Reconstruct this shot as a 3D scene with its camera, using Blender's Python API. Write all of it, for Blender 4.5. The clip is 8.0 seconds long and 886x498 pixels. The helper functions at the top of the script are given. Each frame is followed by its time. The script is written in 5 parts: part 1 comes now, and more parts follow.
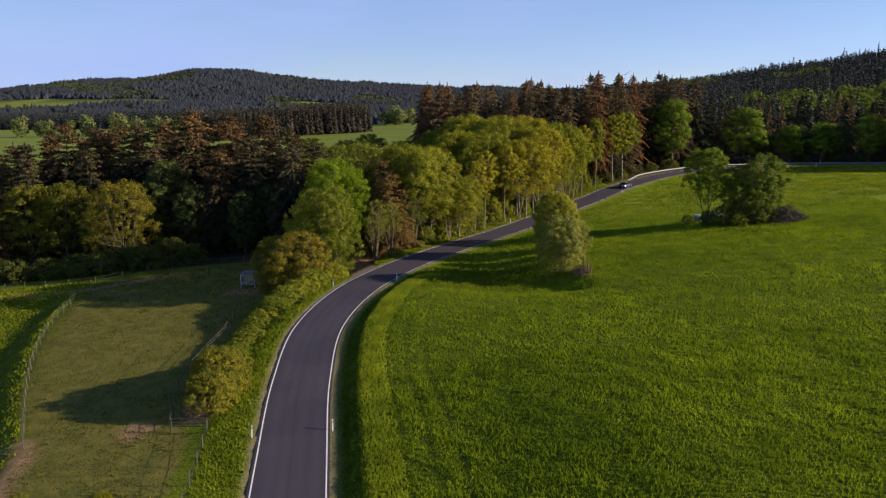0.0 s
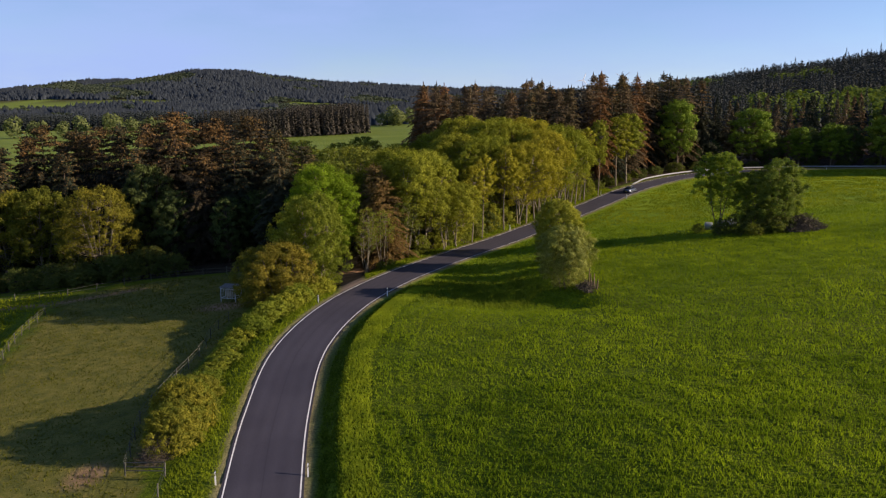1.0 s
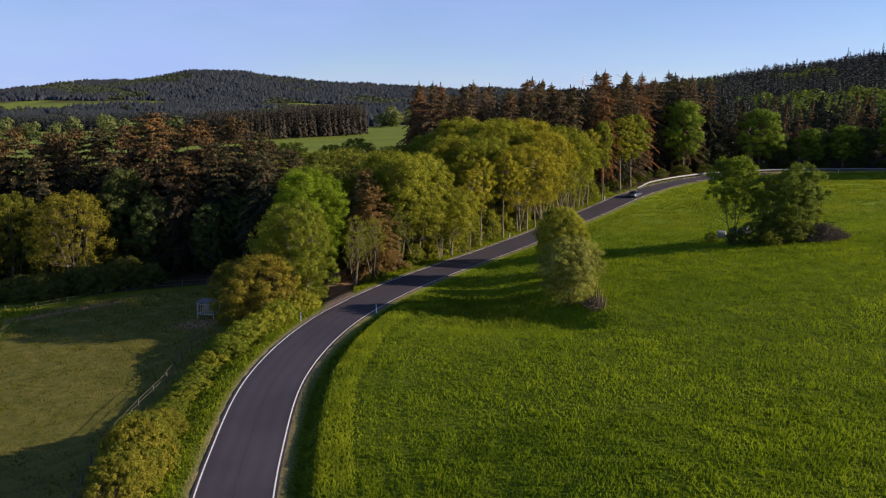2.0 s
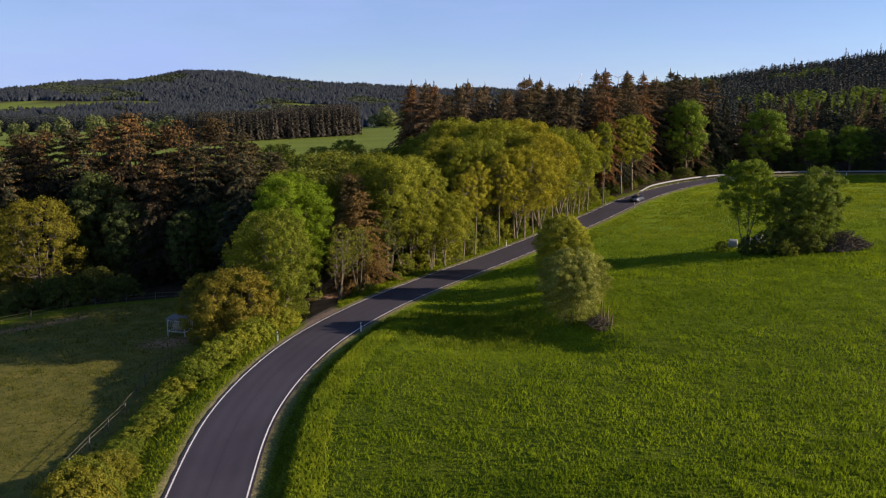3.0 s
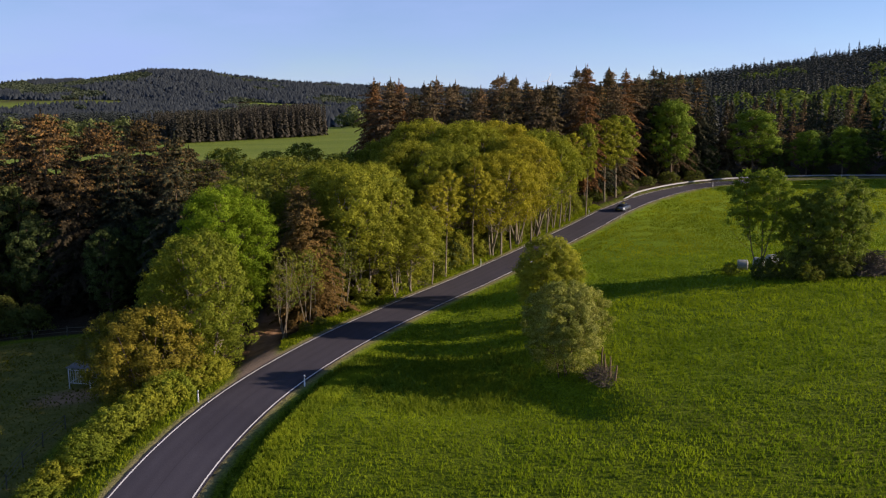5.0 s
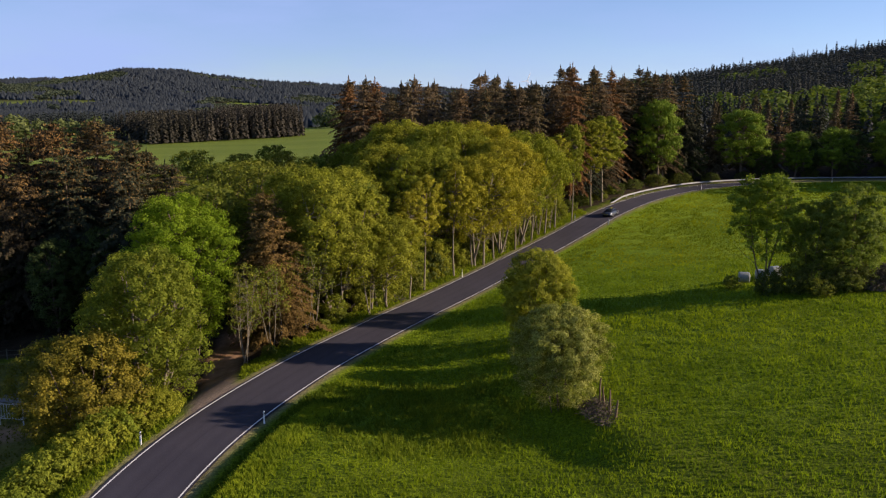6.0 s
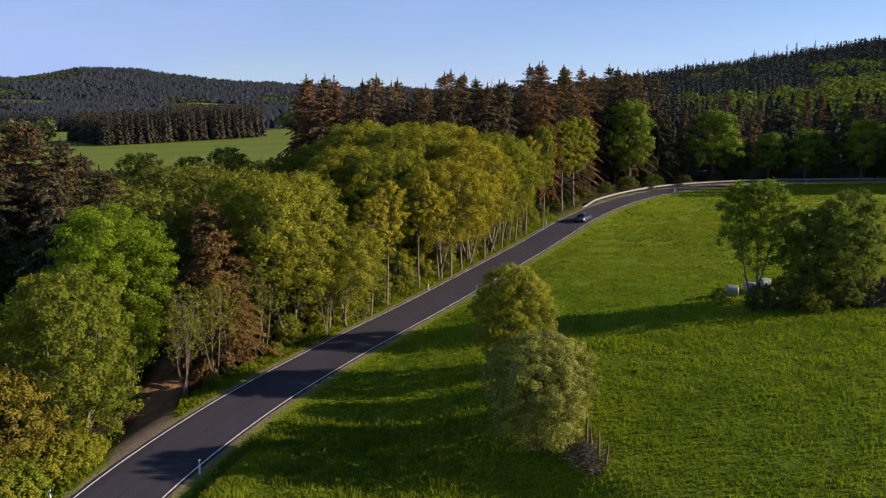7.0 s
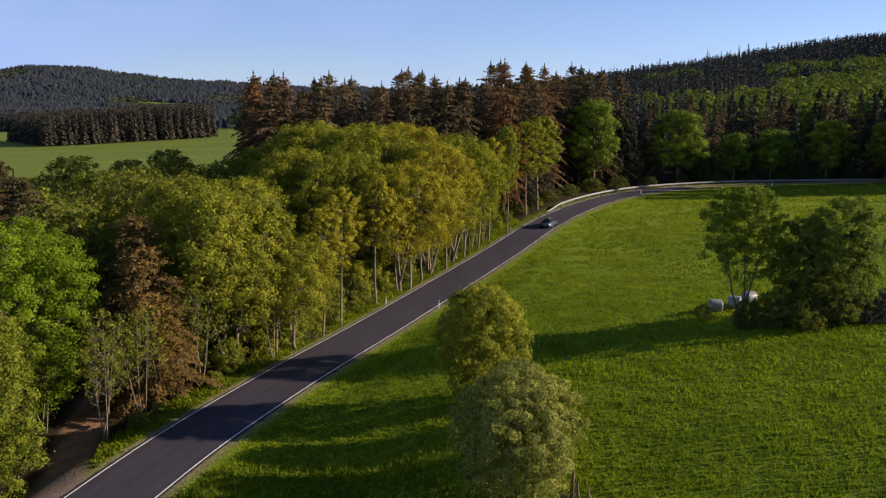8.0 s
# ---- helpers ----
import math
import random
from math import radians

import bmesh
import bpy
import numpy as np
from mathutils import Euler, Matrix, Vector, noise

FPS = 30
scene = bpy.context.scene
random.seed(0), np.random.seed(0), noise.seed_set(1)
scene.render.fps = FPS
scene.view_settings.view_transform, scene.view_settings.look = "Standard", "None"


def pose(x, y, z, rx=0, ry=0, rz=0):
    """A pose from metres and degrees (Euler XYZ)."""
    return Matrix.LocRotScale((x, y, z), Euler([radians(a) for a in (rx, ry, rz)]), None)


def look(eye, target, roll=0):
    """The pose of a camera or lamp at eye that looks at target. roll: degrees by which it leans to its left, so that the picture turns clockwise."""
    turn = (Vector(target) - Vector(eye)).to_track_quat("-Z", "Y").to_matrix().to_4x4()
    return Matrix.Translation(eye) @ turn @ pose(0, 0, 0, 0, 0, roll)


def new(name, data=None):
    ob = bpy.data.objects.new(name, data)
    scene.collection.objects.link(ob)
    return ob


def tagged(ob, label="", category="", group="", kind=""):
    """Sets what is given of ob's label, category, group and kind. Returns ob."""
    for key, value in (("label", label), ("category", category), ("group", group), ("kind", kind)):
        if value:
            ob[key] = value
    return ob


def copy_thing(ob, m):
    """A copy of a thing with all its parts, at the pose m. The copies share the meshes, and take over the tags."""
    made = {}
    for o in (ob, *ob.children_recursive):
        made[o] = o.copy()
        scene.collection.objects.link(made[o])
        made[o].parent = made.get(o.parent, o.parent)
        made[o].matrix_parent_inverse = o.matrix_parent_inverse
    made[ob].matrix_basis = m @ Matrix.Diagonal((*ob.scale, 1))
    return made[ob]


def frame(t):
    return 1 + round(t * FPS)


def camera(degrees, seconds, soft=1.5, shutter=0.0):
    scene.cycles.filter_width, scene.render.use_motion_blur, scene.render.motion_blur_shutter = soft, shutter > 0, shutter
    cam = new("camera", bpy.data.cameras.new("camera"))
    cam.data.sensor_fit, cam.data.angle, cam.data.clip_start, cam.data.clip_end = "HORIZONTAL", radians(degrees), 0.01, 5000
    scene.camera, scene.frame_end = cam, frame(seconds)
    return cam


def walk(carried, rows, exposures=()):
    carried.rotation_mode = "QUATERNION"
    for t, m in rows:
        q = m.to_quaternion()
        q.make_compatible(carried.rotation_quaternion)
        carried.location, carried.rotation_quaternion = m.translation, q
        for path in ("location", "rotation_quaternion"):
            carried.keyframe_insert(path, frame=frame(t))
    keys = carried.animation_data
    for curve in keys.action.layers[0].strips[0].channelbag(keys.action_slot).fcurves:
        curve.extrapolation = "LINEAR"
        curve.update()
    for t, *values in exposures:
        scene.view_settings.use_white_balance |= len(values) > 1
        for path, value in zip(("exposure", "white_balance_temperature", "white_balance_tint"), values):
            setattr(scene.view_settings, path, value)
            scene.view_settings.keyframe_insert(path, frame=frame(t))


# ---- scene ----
cam = camera(57.4, 8.0, 1.2)
METRES, EYE, TILT, LEAN, TURN = 66.0, 25.0, -9.6, 0.4, 0.0
ROWS = [
    (0.0, 0.0, 0.0, 0.0, 0.0, -0.28, -0.4),
    (0.5, 0.0056, 0.0639, 0.0118, -0.01, -0.25, -0.4),
    (1.0, 0.0106, 0.1231, 0.0224, -0.02, -0.22, -0.41),
    (1.5, 0.0157, 0.1873, 0.0337, -0.02, -0.2, -0.4),
    (3.0, 0.029, 0.3718, 0.0639, -0.34, -0.14, -0.35),
    (3.5, 0.0322, 0.4361, 0.0754, -0.67, -0.15, -0.31),
    (4.0, 0.0352, 0.4954, 0.086, -1.16, -0.15, -0.21),
    (4.5, 0.038, 0.5599, 0.0976, -1.8, -0.16, -0.1),
    (6.0, 0.0491, 0.7415, 0.1299, -3.83, -0.17, 0.21),
    (6.5, 0.0547, 0.8043, 0.1406, -4.88, -0.16, 0.37),
    (7.0, 0.0602, 0.8617, 0.1504, -6.25, -0.18, 0.6),
    (7.5, 0.0661, 0.9243, 0.1613, -7.78, -0.21, 0.82),
    (8.0, 0.072, 0.9825, 0.1709, -9.24, -0.25, 1.05),
]
walk(cam, [(t, pose(0, 0, EYE, TILT, LEAN, TURN) @ pose(METRES * x, METRES * y, METRES * z, 90 + pitch, roll, yaw)) for t, x, y, z, yaw, pitch, roll in ROWS],
     [(0.0, 0.8, 6350, 25), (8.0, 0.8, 6350, 25)])

# ---- light ----
SUN_UP, SUN_ROUND = 19.5, 98.0
world = bpy.data.worlds.new("world")
scene.world = world
world.use_nodes = True
sky = world.node_tree.nodes.new("ShaderNodeTexSky")
sky.sky_type, sky.sun_disc = "NISHITA", False
sky.sun_elevation, sky.sun_rotation = radians(SUN_UP), radians(-SUN_ROUND)
sky.altitude, sky.air_density, sky.dust_density, sky.ozone_density = 1500, 1.0, 0.0, 4.0
veil = world.node_tree.nodes.new("ShaderNodeMix")  # thin high haze that evens out the sky
veil.data_type = "RGBA"
veil.inputs[7].default_value = (2.85, 4.12, 6.6, 1)
cirrus = world.node_tree.nodes.new("ShaderNodeTexNoise")
cirrus.inputs["Scale"].default_value, cirrus.inputs["Detail"].default_value, cirrus.inputs["Roughness"].default_value = 2.8, 6, 0.6
spread = world.node_tree.nodes.new("ShaderNodeMapping")
spread.inputs["Scale"].default_value = (1.0, 1.0, 4.0)
whole = world.node_tree.nodes.new("ShaderNodeTexCoord")
thin = world.node_tree.nodes.new("ShaderNodeMapRange")
thin.inputs["From Min"].default_value, thin.inputs["From Max"].default_value, thin.inputs["To Min"].default_value, thin.inputs["To Max"].default_value = 0.35, 0.7, 0.14, 0.5
up_part = world.node_tree.nodes.new("ShaderNodeSeparateXYZ")
fade = world.node_tree.nodes.new("ShaderNodeMapRange")  # the haze thins out towards the zenith
fade.inputs["From Min"].default_value, fade.inputs["From Max"].default_value, fade.inputs["To Min"].default_value, fade.inputs["To Max"].default_value = 0.15, 0.7, 1.0, 0.15
share = world.node_tree.nodes.new("ShaderNodeMath")
share.operation = "MULTIPLY"
glow = world.node_tree.nodes.new("ShaderNodeVectorMath")  # the haze lies thicker away from the sun
glow.operation = "DOT_PRODUCT"
glow.inputs[1].default_value = (math.sin(radians(SUN_ROUND)), math.cos(radians(SUN_ROUND)), 0)
sunward = world.node_tree.nodes.new("ShaderNodeMapRange")
sunward.inputs["From Min"].default_value, sunward.inputs["From Max"].default_value, sunward.inputs["To Min"].default_value, sunward.inputs["To Max"].default_value = -0.7, 0.4, 2.1, 1.0
both = world.node_tree.nodes.new("ShaderNodeMath")
both.operation = "MULTIPLY"
for a, b in ((whole.outputs["Generated"], spread.inputs[0]), (spread.outputs[0], cirrus.inputs["Vector"]), (cirrus.outputs[0], thin.inputs[0]), (thin.outputs[0], share.inputs[0]),
             (whole.outputs["Generated"], up_part.inputs[0]), (up_part.outputs["Z"], fade.inputs[0]), (fade.outputs[0], share.inputs[1]), (whole.outputs["Generated"], glow.inputs[0]), (glow.outputs["Value"], sunward.inputs[0]),
             (share.outputs[0], both.inputs[0]), (sunward.outputs[0], both.inputs[1]), (both.outputs[0], veil.inputs[0])):
    world.node_tree.links.new(a, b)
world.node_tree.links.new(sky.outputs[0], veil.inputs[6])
world.node_tree.links.new(veil.outputs[2], world.node_tree.nodes["Background"].inputs[0])
world.node_tree.nodes["Background"].inputs[1].default_value = 0.076
sun = new("sun", bpy.data.lights.new("sun", "SUN"))
sun.data.energy, sun.data.angle, sun.data.color = 5.0, radians(0.6), (1.0, 0.85, 0.6)
toward = Vector((math.sin(radians(SUN_ROUND)) * math.cos(radians(SUN_UP)), math.cos(radians(SUN_ROUND)) * math.cos(radians(SUN_UP)), math.sin(radians(SUN_UP))))
sun.matrix_world = look(toward * 300, (0, 0, 0))

# ---- lie of the land ----
ROAD = [  # x, y, z of the centre line
    (0.0, -30.0, -8.0), (-3.8, 0.0, -6.4), (-7.3, 30.0, -4.4), (-9.9, 45.0, -3.3), (-12.0, 60.0, -2.2), (-13.8, 75.0, -1.0),
    (-14.3, 90.0, 0.3), (-11.5, 105.0, 1.3), (-5.8, 120.0, 1.7), (2.1, 135.0, 1.9), (11.5, 150.0, 2.3), (21.8, 165.0, 3.4),
    (32.4, 180.0, 4.8), (42.6, 195.0, 6.2), (53.2, 209.0, 7.1), (64.0, 221.0, 7.6), (76.0, 230.5, 7.9), (90.0, 236.0, 8.1),
    # beyond x 145 out of view: bent south to leave room for shading spruces
    (105.0, 237.5, 8.3), (125.0, 235.5, 8.5), (145.0, 231.5, 8.8), (163.0, 223.0, 9.3), (178.0, 207.0, 10.0), (190.0, 180.0, 11.5)]
HALF = 2.74


def spline(points, step=1.0):
    """Catmull-Rom through the points, about a step apart."""
    p = np.array(points, float)
    p = np.vstack([2 * p[0] - p[1], p, 2 * p[-1] - p[-2]])
    out = []
    for i in range(1, len(p) - 2):
        n = max(2, int(np.linalg.norm(p[i + 1] - p[i]) / step))
        u = np.linspace(0, 1, n, endpoint=False)[:, None]
        out.append(0.5 * (2 * p[i] + (p[i + 1] - p[i - 1]) * u + (2 * p[i - 1] - 5 * p[i] + 4 * p[i + 1] - p[i + 2]) * u ** 2
                          + (3 * p[i] - p[i - 1] - 3 * p[i + 1] + p[i + 2]) * u ** 3))
    return np.vstack(out + [p[-2:-1]])


LINE = spline(ROAD)
TAN = np.gradient(LINE[:, :2], axis=0)
TAN /= np.linalg.norm(TAN, axis=1)[:, None]


def by_road(x, y):
    """Signed distance to the centre line (right is positive) and the road's height there."""
    x, y = np.atleast_1d(np.asarray(x, float)), np.atleast_1d(np.asarray(y, float))
    d, z = np.empty(x.shape), np.empty(x.shape)
    for a in range(0, len(x), 4000):
        px, py = x[a:a + 4000], y[a:a + 4000]
        i = np.argmin((px[:, None] - LINE[None, :, 0]) ** 2 + (py[:, None] - LINE[None, :, 1]) ** 2, axis=1)
        dx, dy = px - LINE[i, 0], py - LINE[i, 1]
        far = np.hypot(dx, dy)
        side = dx * TAN[i, 1] - dy * TAN[i, 0]
        along = dx * TAN[i, 0] + dy * TAN[i, 1]
        d[a:a + 4000] = np.where(np.abs(along) < 1.5, side, np.sign(side) * far)
        z[a:a + 4000] = LINE[i, 2] + np.clip(along, -1, 1) * 0.0
    return d, z


def ease(a, b, v):
    u = np.clip((v - a) / (b - a), 0, 1)
    return u * u * (3 - 2 * u)


def poly(c, x, y):
    x, y = x / 50, (y - 100) / 50
    return c[0] + c[1] * x + c[2] * y + c[3] * x * x + c[4] * x * y + c[5] * y * y + c[6] * x * y * y + c[7] * y ** 3


MEADOW = [1.474, 6.044, -0.077, -0.69, 0.637, -0.833, -0.63, 0.485]
PADDOCK = [0.195, 3.22, 1.467, -0.699, -0.007, 0.064, 0.11, 0.0]


def hill(x, y, cx, cy, sx, sy, h):
    return h * np.exp(-0.5 * (((x - cx) / sx) ** 2 + ((y - cy) / sy) ** 2))


def height(x, y):
    x, y = np.atleast_1d(np.asarray(x, float)), np.atleast_1d(np.asarray(y, float))
    shape = x.shape
    x, y = x.ravel(), y.ravel()
    d, zr = by_road(x, y)
    mead = poly(MEADOW, np.clip(x, -14, 90), np.clip(y, 35, 225)) + 0.02 * np.clip(x - 90, 0, 300)
    padd = poly(PADDOCK, np.clip(x, -85, 50), np.clip(y, 35, 230))
    far = 2.0 - 7.0 * np.exp(-(((x + 140) / 140) ** 2 + ((y - 190) / 170) ** 2))
    fence_x = np.interp(y, [40, 64.7, 81.7, 94.1, 108.8, 122.9], [-27, -35.7, -43.9, -49.0, -53.7, -56.2])
    padd = padd - 1.5 * ease(0.6, 4.6, fence_x - x) * ease(52, 62, y) * ease(126, 116, y)
    beyond = np.clip(np.maximum(np.maximum(-85 - x, x - 60) / 100, (y - 230) / 120), 0, 1)
    padd = padd + (far - padd) * ease(0, 1, beyond) * (x < 60) + (8.0 - padd) * ease(0, 1, beyond) * (x >= 60)
    step = np.interp(y, [88, 96, 104, 112, 120], [24.5, 21.5, 19.0, 17.5, 17.0]) - x
    mead = mead - 1.2 * ease(0, 6.0, step) * (1 - ease(10, 21, step)) * ease(93, 101, y) * (1 - ease(108, 117, y))
    near_bank = 1 - ease(108, 128, y)
    crest = zr + 0.8 + 0.12 * (d - 6.0)
    mead = mead + (crest - mead) * near_bank * (1 - ease(8, 30, d)) * (d > 0)
    wr = near_bank * ease(4.6, 6.0, d) + (1 - near_bank) * ease(3.3, 10.0, d)
    wl = ease(3.6, 10.0, -d)
    mead = mead - hill(x, y, 6.0, 106.5, 5.5, 5.5, 1.4) - hill(x, y, 7.0, 116.0, 4.5, 5.0, 1.2)
    z = np.where(d > 0, zr + (mead - zr) * wr, zr + (padd - zr) * wl)
    z -= 0.22 * np.exp(-((d - 4.5) / 0.5) ** 2) * near_bank
    hills = hill(x, y, -700, 2450, 480, 420, 74) + hill(x, y, -670, 2450, 115, 300, 24) + hill(x, y, -1040, 2450, 45, 250, 12) + hill(x, y, 150, 2700, 900, 420, 48) + hill(x, y, -1900, 2300, 600, 500, 40)
    hills += hill(x, y, 1000, 1000, 475, 445, 105) + hill(x, y, 1700, 900, 600, 600, 48) + hill(x, y, 500, 2600, 500, 500, 15)
    z += hills * ease(130, 420, np.hypot(x, y - 110))
    return z.reshape(shape)

# ---- materials ----
def material(name, rough=0.8, metal=0.0):
    m = bpy.data.materials.new(name)
    m.use_nodes = True
    b = m.node_tree.nodes["Principled BSDF"]
    b.inputs["Roughness"].default_value, b.inputs["Metallic"].default_value = rough, metal
    b.inputs["Specular IOR Level"].default_value = 0.25
    return m, m.node_tree.nodes, m.node_tree.links, b


def noise_of(nodes, links, scale, detail=4, rough=0.6, stretch=None, turn=0.0):
    co = nodes.new("ShaderNodeTexCoord")
    mp = nodes.new("ShaderNodeMapping")
    mp.inputs["Scale"].default_value = stretch or (1, 1, 1)
    mp.inputs["Rotation"].default_value = (0, 0, radians(turn))
    tx = nodes.new("ShaderNodeTexNoise")
    tx.inputs["Scale"].default_value, tx.inputs["Detail"].default_value, tx.inputs["Roughness"].default_value = scale, detail, rough
    links.new(co.outputs["Object"], mp.inputs[0])
    links.new(mp.outputs[0], tx.inputs["Vector"])
    return tx.outputs[0]


def ramp(nodes, links, source, stops):
    r = nodes.new("ShaderNodeValToRGB")
    while len(r.color_ramp.elements) < len(stops):
        r.color_ramp.elements.new(0.5)
    for e, (at, col) in zip(r.color_ramp.elements, stops):
        e.position, e.color = at, (*col, 1)
    links.new(source, r.inputs[0])
    return r.outputs[0]


def mix(nodes, links, fac, a, b, how="MIX"):
    m = nodes.new("ShaderNodeMix")
    m.data_type, m.blend_type = "RGBA", how
    for socket, v in ((m.inputs[0], fac), (m.inputs[6], a), (m.inputs[7], b)):
        if isinstance(v, bpy.types.NodeSocket):
            links.new(v, socket)
        elif isinstance(v, (int, float)):
            socket.default_value = v
        else:
            socket.default_value = (*v, 1)
    return m.outputs[2]


def bump(nodes, links, b, source, strength, distance):
    n = nodes.new("ShaderNodeBump")
    n.inputs["Strength"].default_value, n.inputs["Distance"].default_value = strength, distance
    links.new(source, n.inputs["Height"])
    links.new(n.outputs[0], b.inputs["Normal"])


def plain(name, dark, light, scale=6.0, rough=0.7, metal=0.0, relief=0.0):
    """A surface that varies between two tones, with fine grain."""
    m, n, l, b = material(name, rough, metal)
    a = ramp(n, l, noise_of(n, l, scale, 6, 0.65), [(0.3, dark), (0.7, light)])
    fine = noise_of(n, l, scale * 9, 3, 0.6)
    l.new(mix(n, l, 0.25, a, ramp(n, l, fine, [(0.3, tuple(c * 0.6 for c in dark)), (0.7, light)])), b.inputs["Base Color"])
    if relief:
        bump(n, l, b, fine, 0.6, relief)
    return m


def leaves(name, dark, light, through_light=0.35, rough=0.75, vary=0.6, drift=0.0):
    """Foliage: each leaf and each tree a little different, some light passing through the leaf."""
    m = bpy.data.materials.new(name)
    m.use_nodes = True
    n, l = m.node_tree.nodes, m.node_tree.links
    b = n["Principled BSDF"]
    b.inputs["Roughness"].default_value, b.inputs["Specular IOR Level"].default_value = rough, 0.06
    less = 0.5 - 0.5 * vary
    dark, light = (*dark[:2], dark[2] + 0.003), (*light[:2], light[2] + 0.004)
    dark, light = tuple((1 - less) * a + less * c for a, c in zip(dark, light)), tuple(less * a + (1 - less) * c for a, c in zip(dark, light))
    geo, info = n.new("ShaderNodeNewGeometry"), n.new("ShaderNodeObjectInfo")
    col = ramp(n, l, geo.outputs["Random Per Island"], [(0.0, dark), (0.6, tuple((a + c) / 2 for a, c in zip(dark, light))), (1.0, light)])
    patch = ramp(n, l, noise_of(n, l, 0.35, 3), [(0.35, (0.7, 0.72, 0.7)), (0.65, (1.15, 1.1, 1.0))])
    col = mix(n, l, 1.0, col, patch, "MULTIPLY")
    if drift:
        wide = ramp(n, l, noise_of(n, l, 0.11, 4, 0.65, (1.0, 0.7, 1.0), 25), [(0.36, (1 - drift, 1 - 0.75 * drift, 1 - 0.2 * drift)), (0.62, (1 + 0.4 * drift, 1 + 0.3 * drift, 1.0))])
        col = mix(n, l, 1.0, col, wide, "MULTIPLY")
    tree = ramp(n, l, info.outputs["Random"], [(0.0, (0.77, 0.83, 0.77)), (0.5, (1.0, 1.0, 1.0)), (1.0, (1.22, 1.06, 0.9))])
    col = mix(n, l, 1.0, col, tree, "MULTIPLY")
    l.new(col, b.inputs["Base Color"])
    t = n.new("ShaderNodeBsdfTranslucent")
    l.new(mix(n, l, 1.0, col, (1.15, 1.2, 0.55), "MULTIPLY"), t.inputs[0])
    s = n.new("ShaderNodeMixShader")
    s.inputs[0].default_value = through_light
    l.new(b.outputs[0], s.inputs[1])
    l.new(t.outputs[0], s.inputs[2])
    l.new(s.outputs[0], n["Material Output"].inputs[0])
    return m


def ground_material():
    m, n, l, b = material("ground_cover", 0.95)
    b.inputs["Specular IOR Level"].default_value = 0.1

    def mask(name):
        a = n.new("ShaderNodeAttribute")
        a.attribute_name = name
        return a.outputs["Fac"]
    big, mid, fine = noise_of(n, l, 0.05, 4), noise_of(n, l, 0.6, 5, 0.65), noise_of(n, l, 5.0, 4, 0.7)
    streak = noise_of(n, l, 0.9, 4, 0.6, (0.25, 1.6, 1), 35)
    grass = ramp(n, l, mid, [(0.33, (0.06, 0.095, 0.003)), (0.52, (0.12, 0.17, 0.005)), (0.7, (0.19, 0.235, 0.008))])
    grass = mix(n, l, 0.5, grass, ramp(n, l, streak, [(0.3, (0.07, 0.11, 0.003)), (0.7, (0.17, 0.215, 0.008))]))
    grass = mix(n, l, 0.6, grass, ramp(n, l, fine, [(0.42, (0.025, 0.045, 0.002)), (0.62, (0.18, 0.235, 0.008))]))
    grass = mix(n, l, 1.0, grass, ramp(n, l, big, [(0.35, (0.64, 0.7, 0.58)), (0.65, (0.86, 0.84, 0.72))]), "MULTIPLY")
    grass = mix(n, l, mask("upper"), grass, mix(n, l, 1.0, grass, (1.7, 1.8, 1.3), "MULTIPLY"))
    pad = ramp(n, l, mid, [(0.33, (0.055, 0.078, 0.008)), (0.5, (0.115, 0.122, 0.014)), (0.7, (0.2, 0.172, 0.032))])
    pad = mix(n, l, 0.4, pad, ramp(n, l, fine, [(0.35, (0.05, 0.055, 0.012)), (0.7, (0.17, 0.14, 0.05))]))
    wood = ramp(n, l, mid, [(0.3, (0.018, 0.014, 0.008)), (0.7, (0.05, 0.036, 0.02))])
    dry = ramp(n, l, fine, [(0.3, (0.12, 0.1, 0.05)), (0.7, (0.3, 0.25, 0.15))])
    gravel = ramp(n, l, fine, [(0.3, (0.1, 0.081, 0.068)), (0.7, (0.19, 0.152, 0.125))])
    soil = ramp(n, l, mid, [(0.3, (0.19, 0.108, 0.058)), (0.7, (0.37, 0.225, 0.135))])
    field = ramp(n, l, noise_of(n, l, 0.03, 6, 0.7, (0.4, 1.6, 1), 8), [(0.3, (0.098, 0.142, 0.016)), (0.7, (0.145, 0.188, 0.028))])
    col = mix(n, l, mask("field"), grass, field)
    col = mix(n, l, mask("paddock"), col, pad)
    col = mix(n, l, mask("trodden"), col, ramp(n, l, fine, [(0.3, (0.12, 0.135, 0.012)), (0.7, (0.24, 0.24, 0.03))]))
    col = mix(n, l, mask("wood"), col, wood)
    col = mix(n, l, mask("verge"), col, dry)
    col = mix(n, l, mask("soil"), col, mix(n, l, mask("gravel"), soil, gravel))
    l.new(col, b.inputs["Base Color"])
    bump(n, l, b, mix(n, l, 0.5, mid, fine), 0.9, 0.25)
    return m


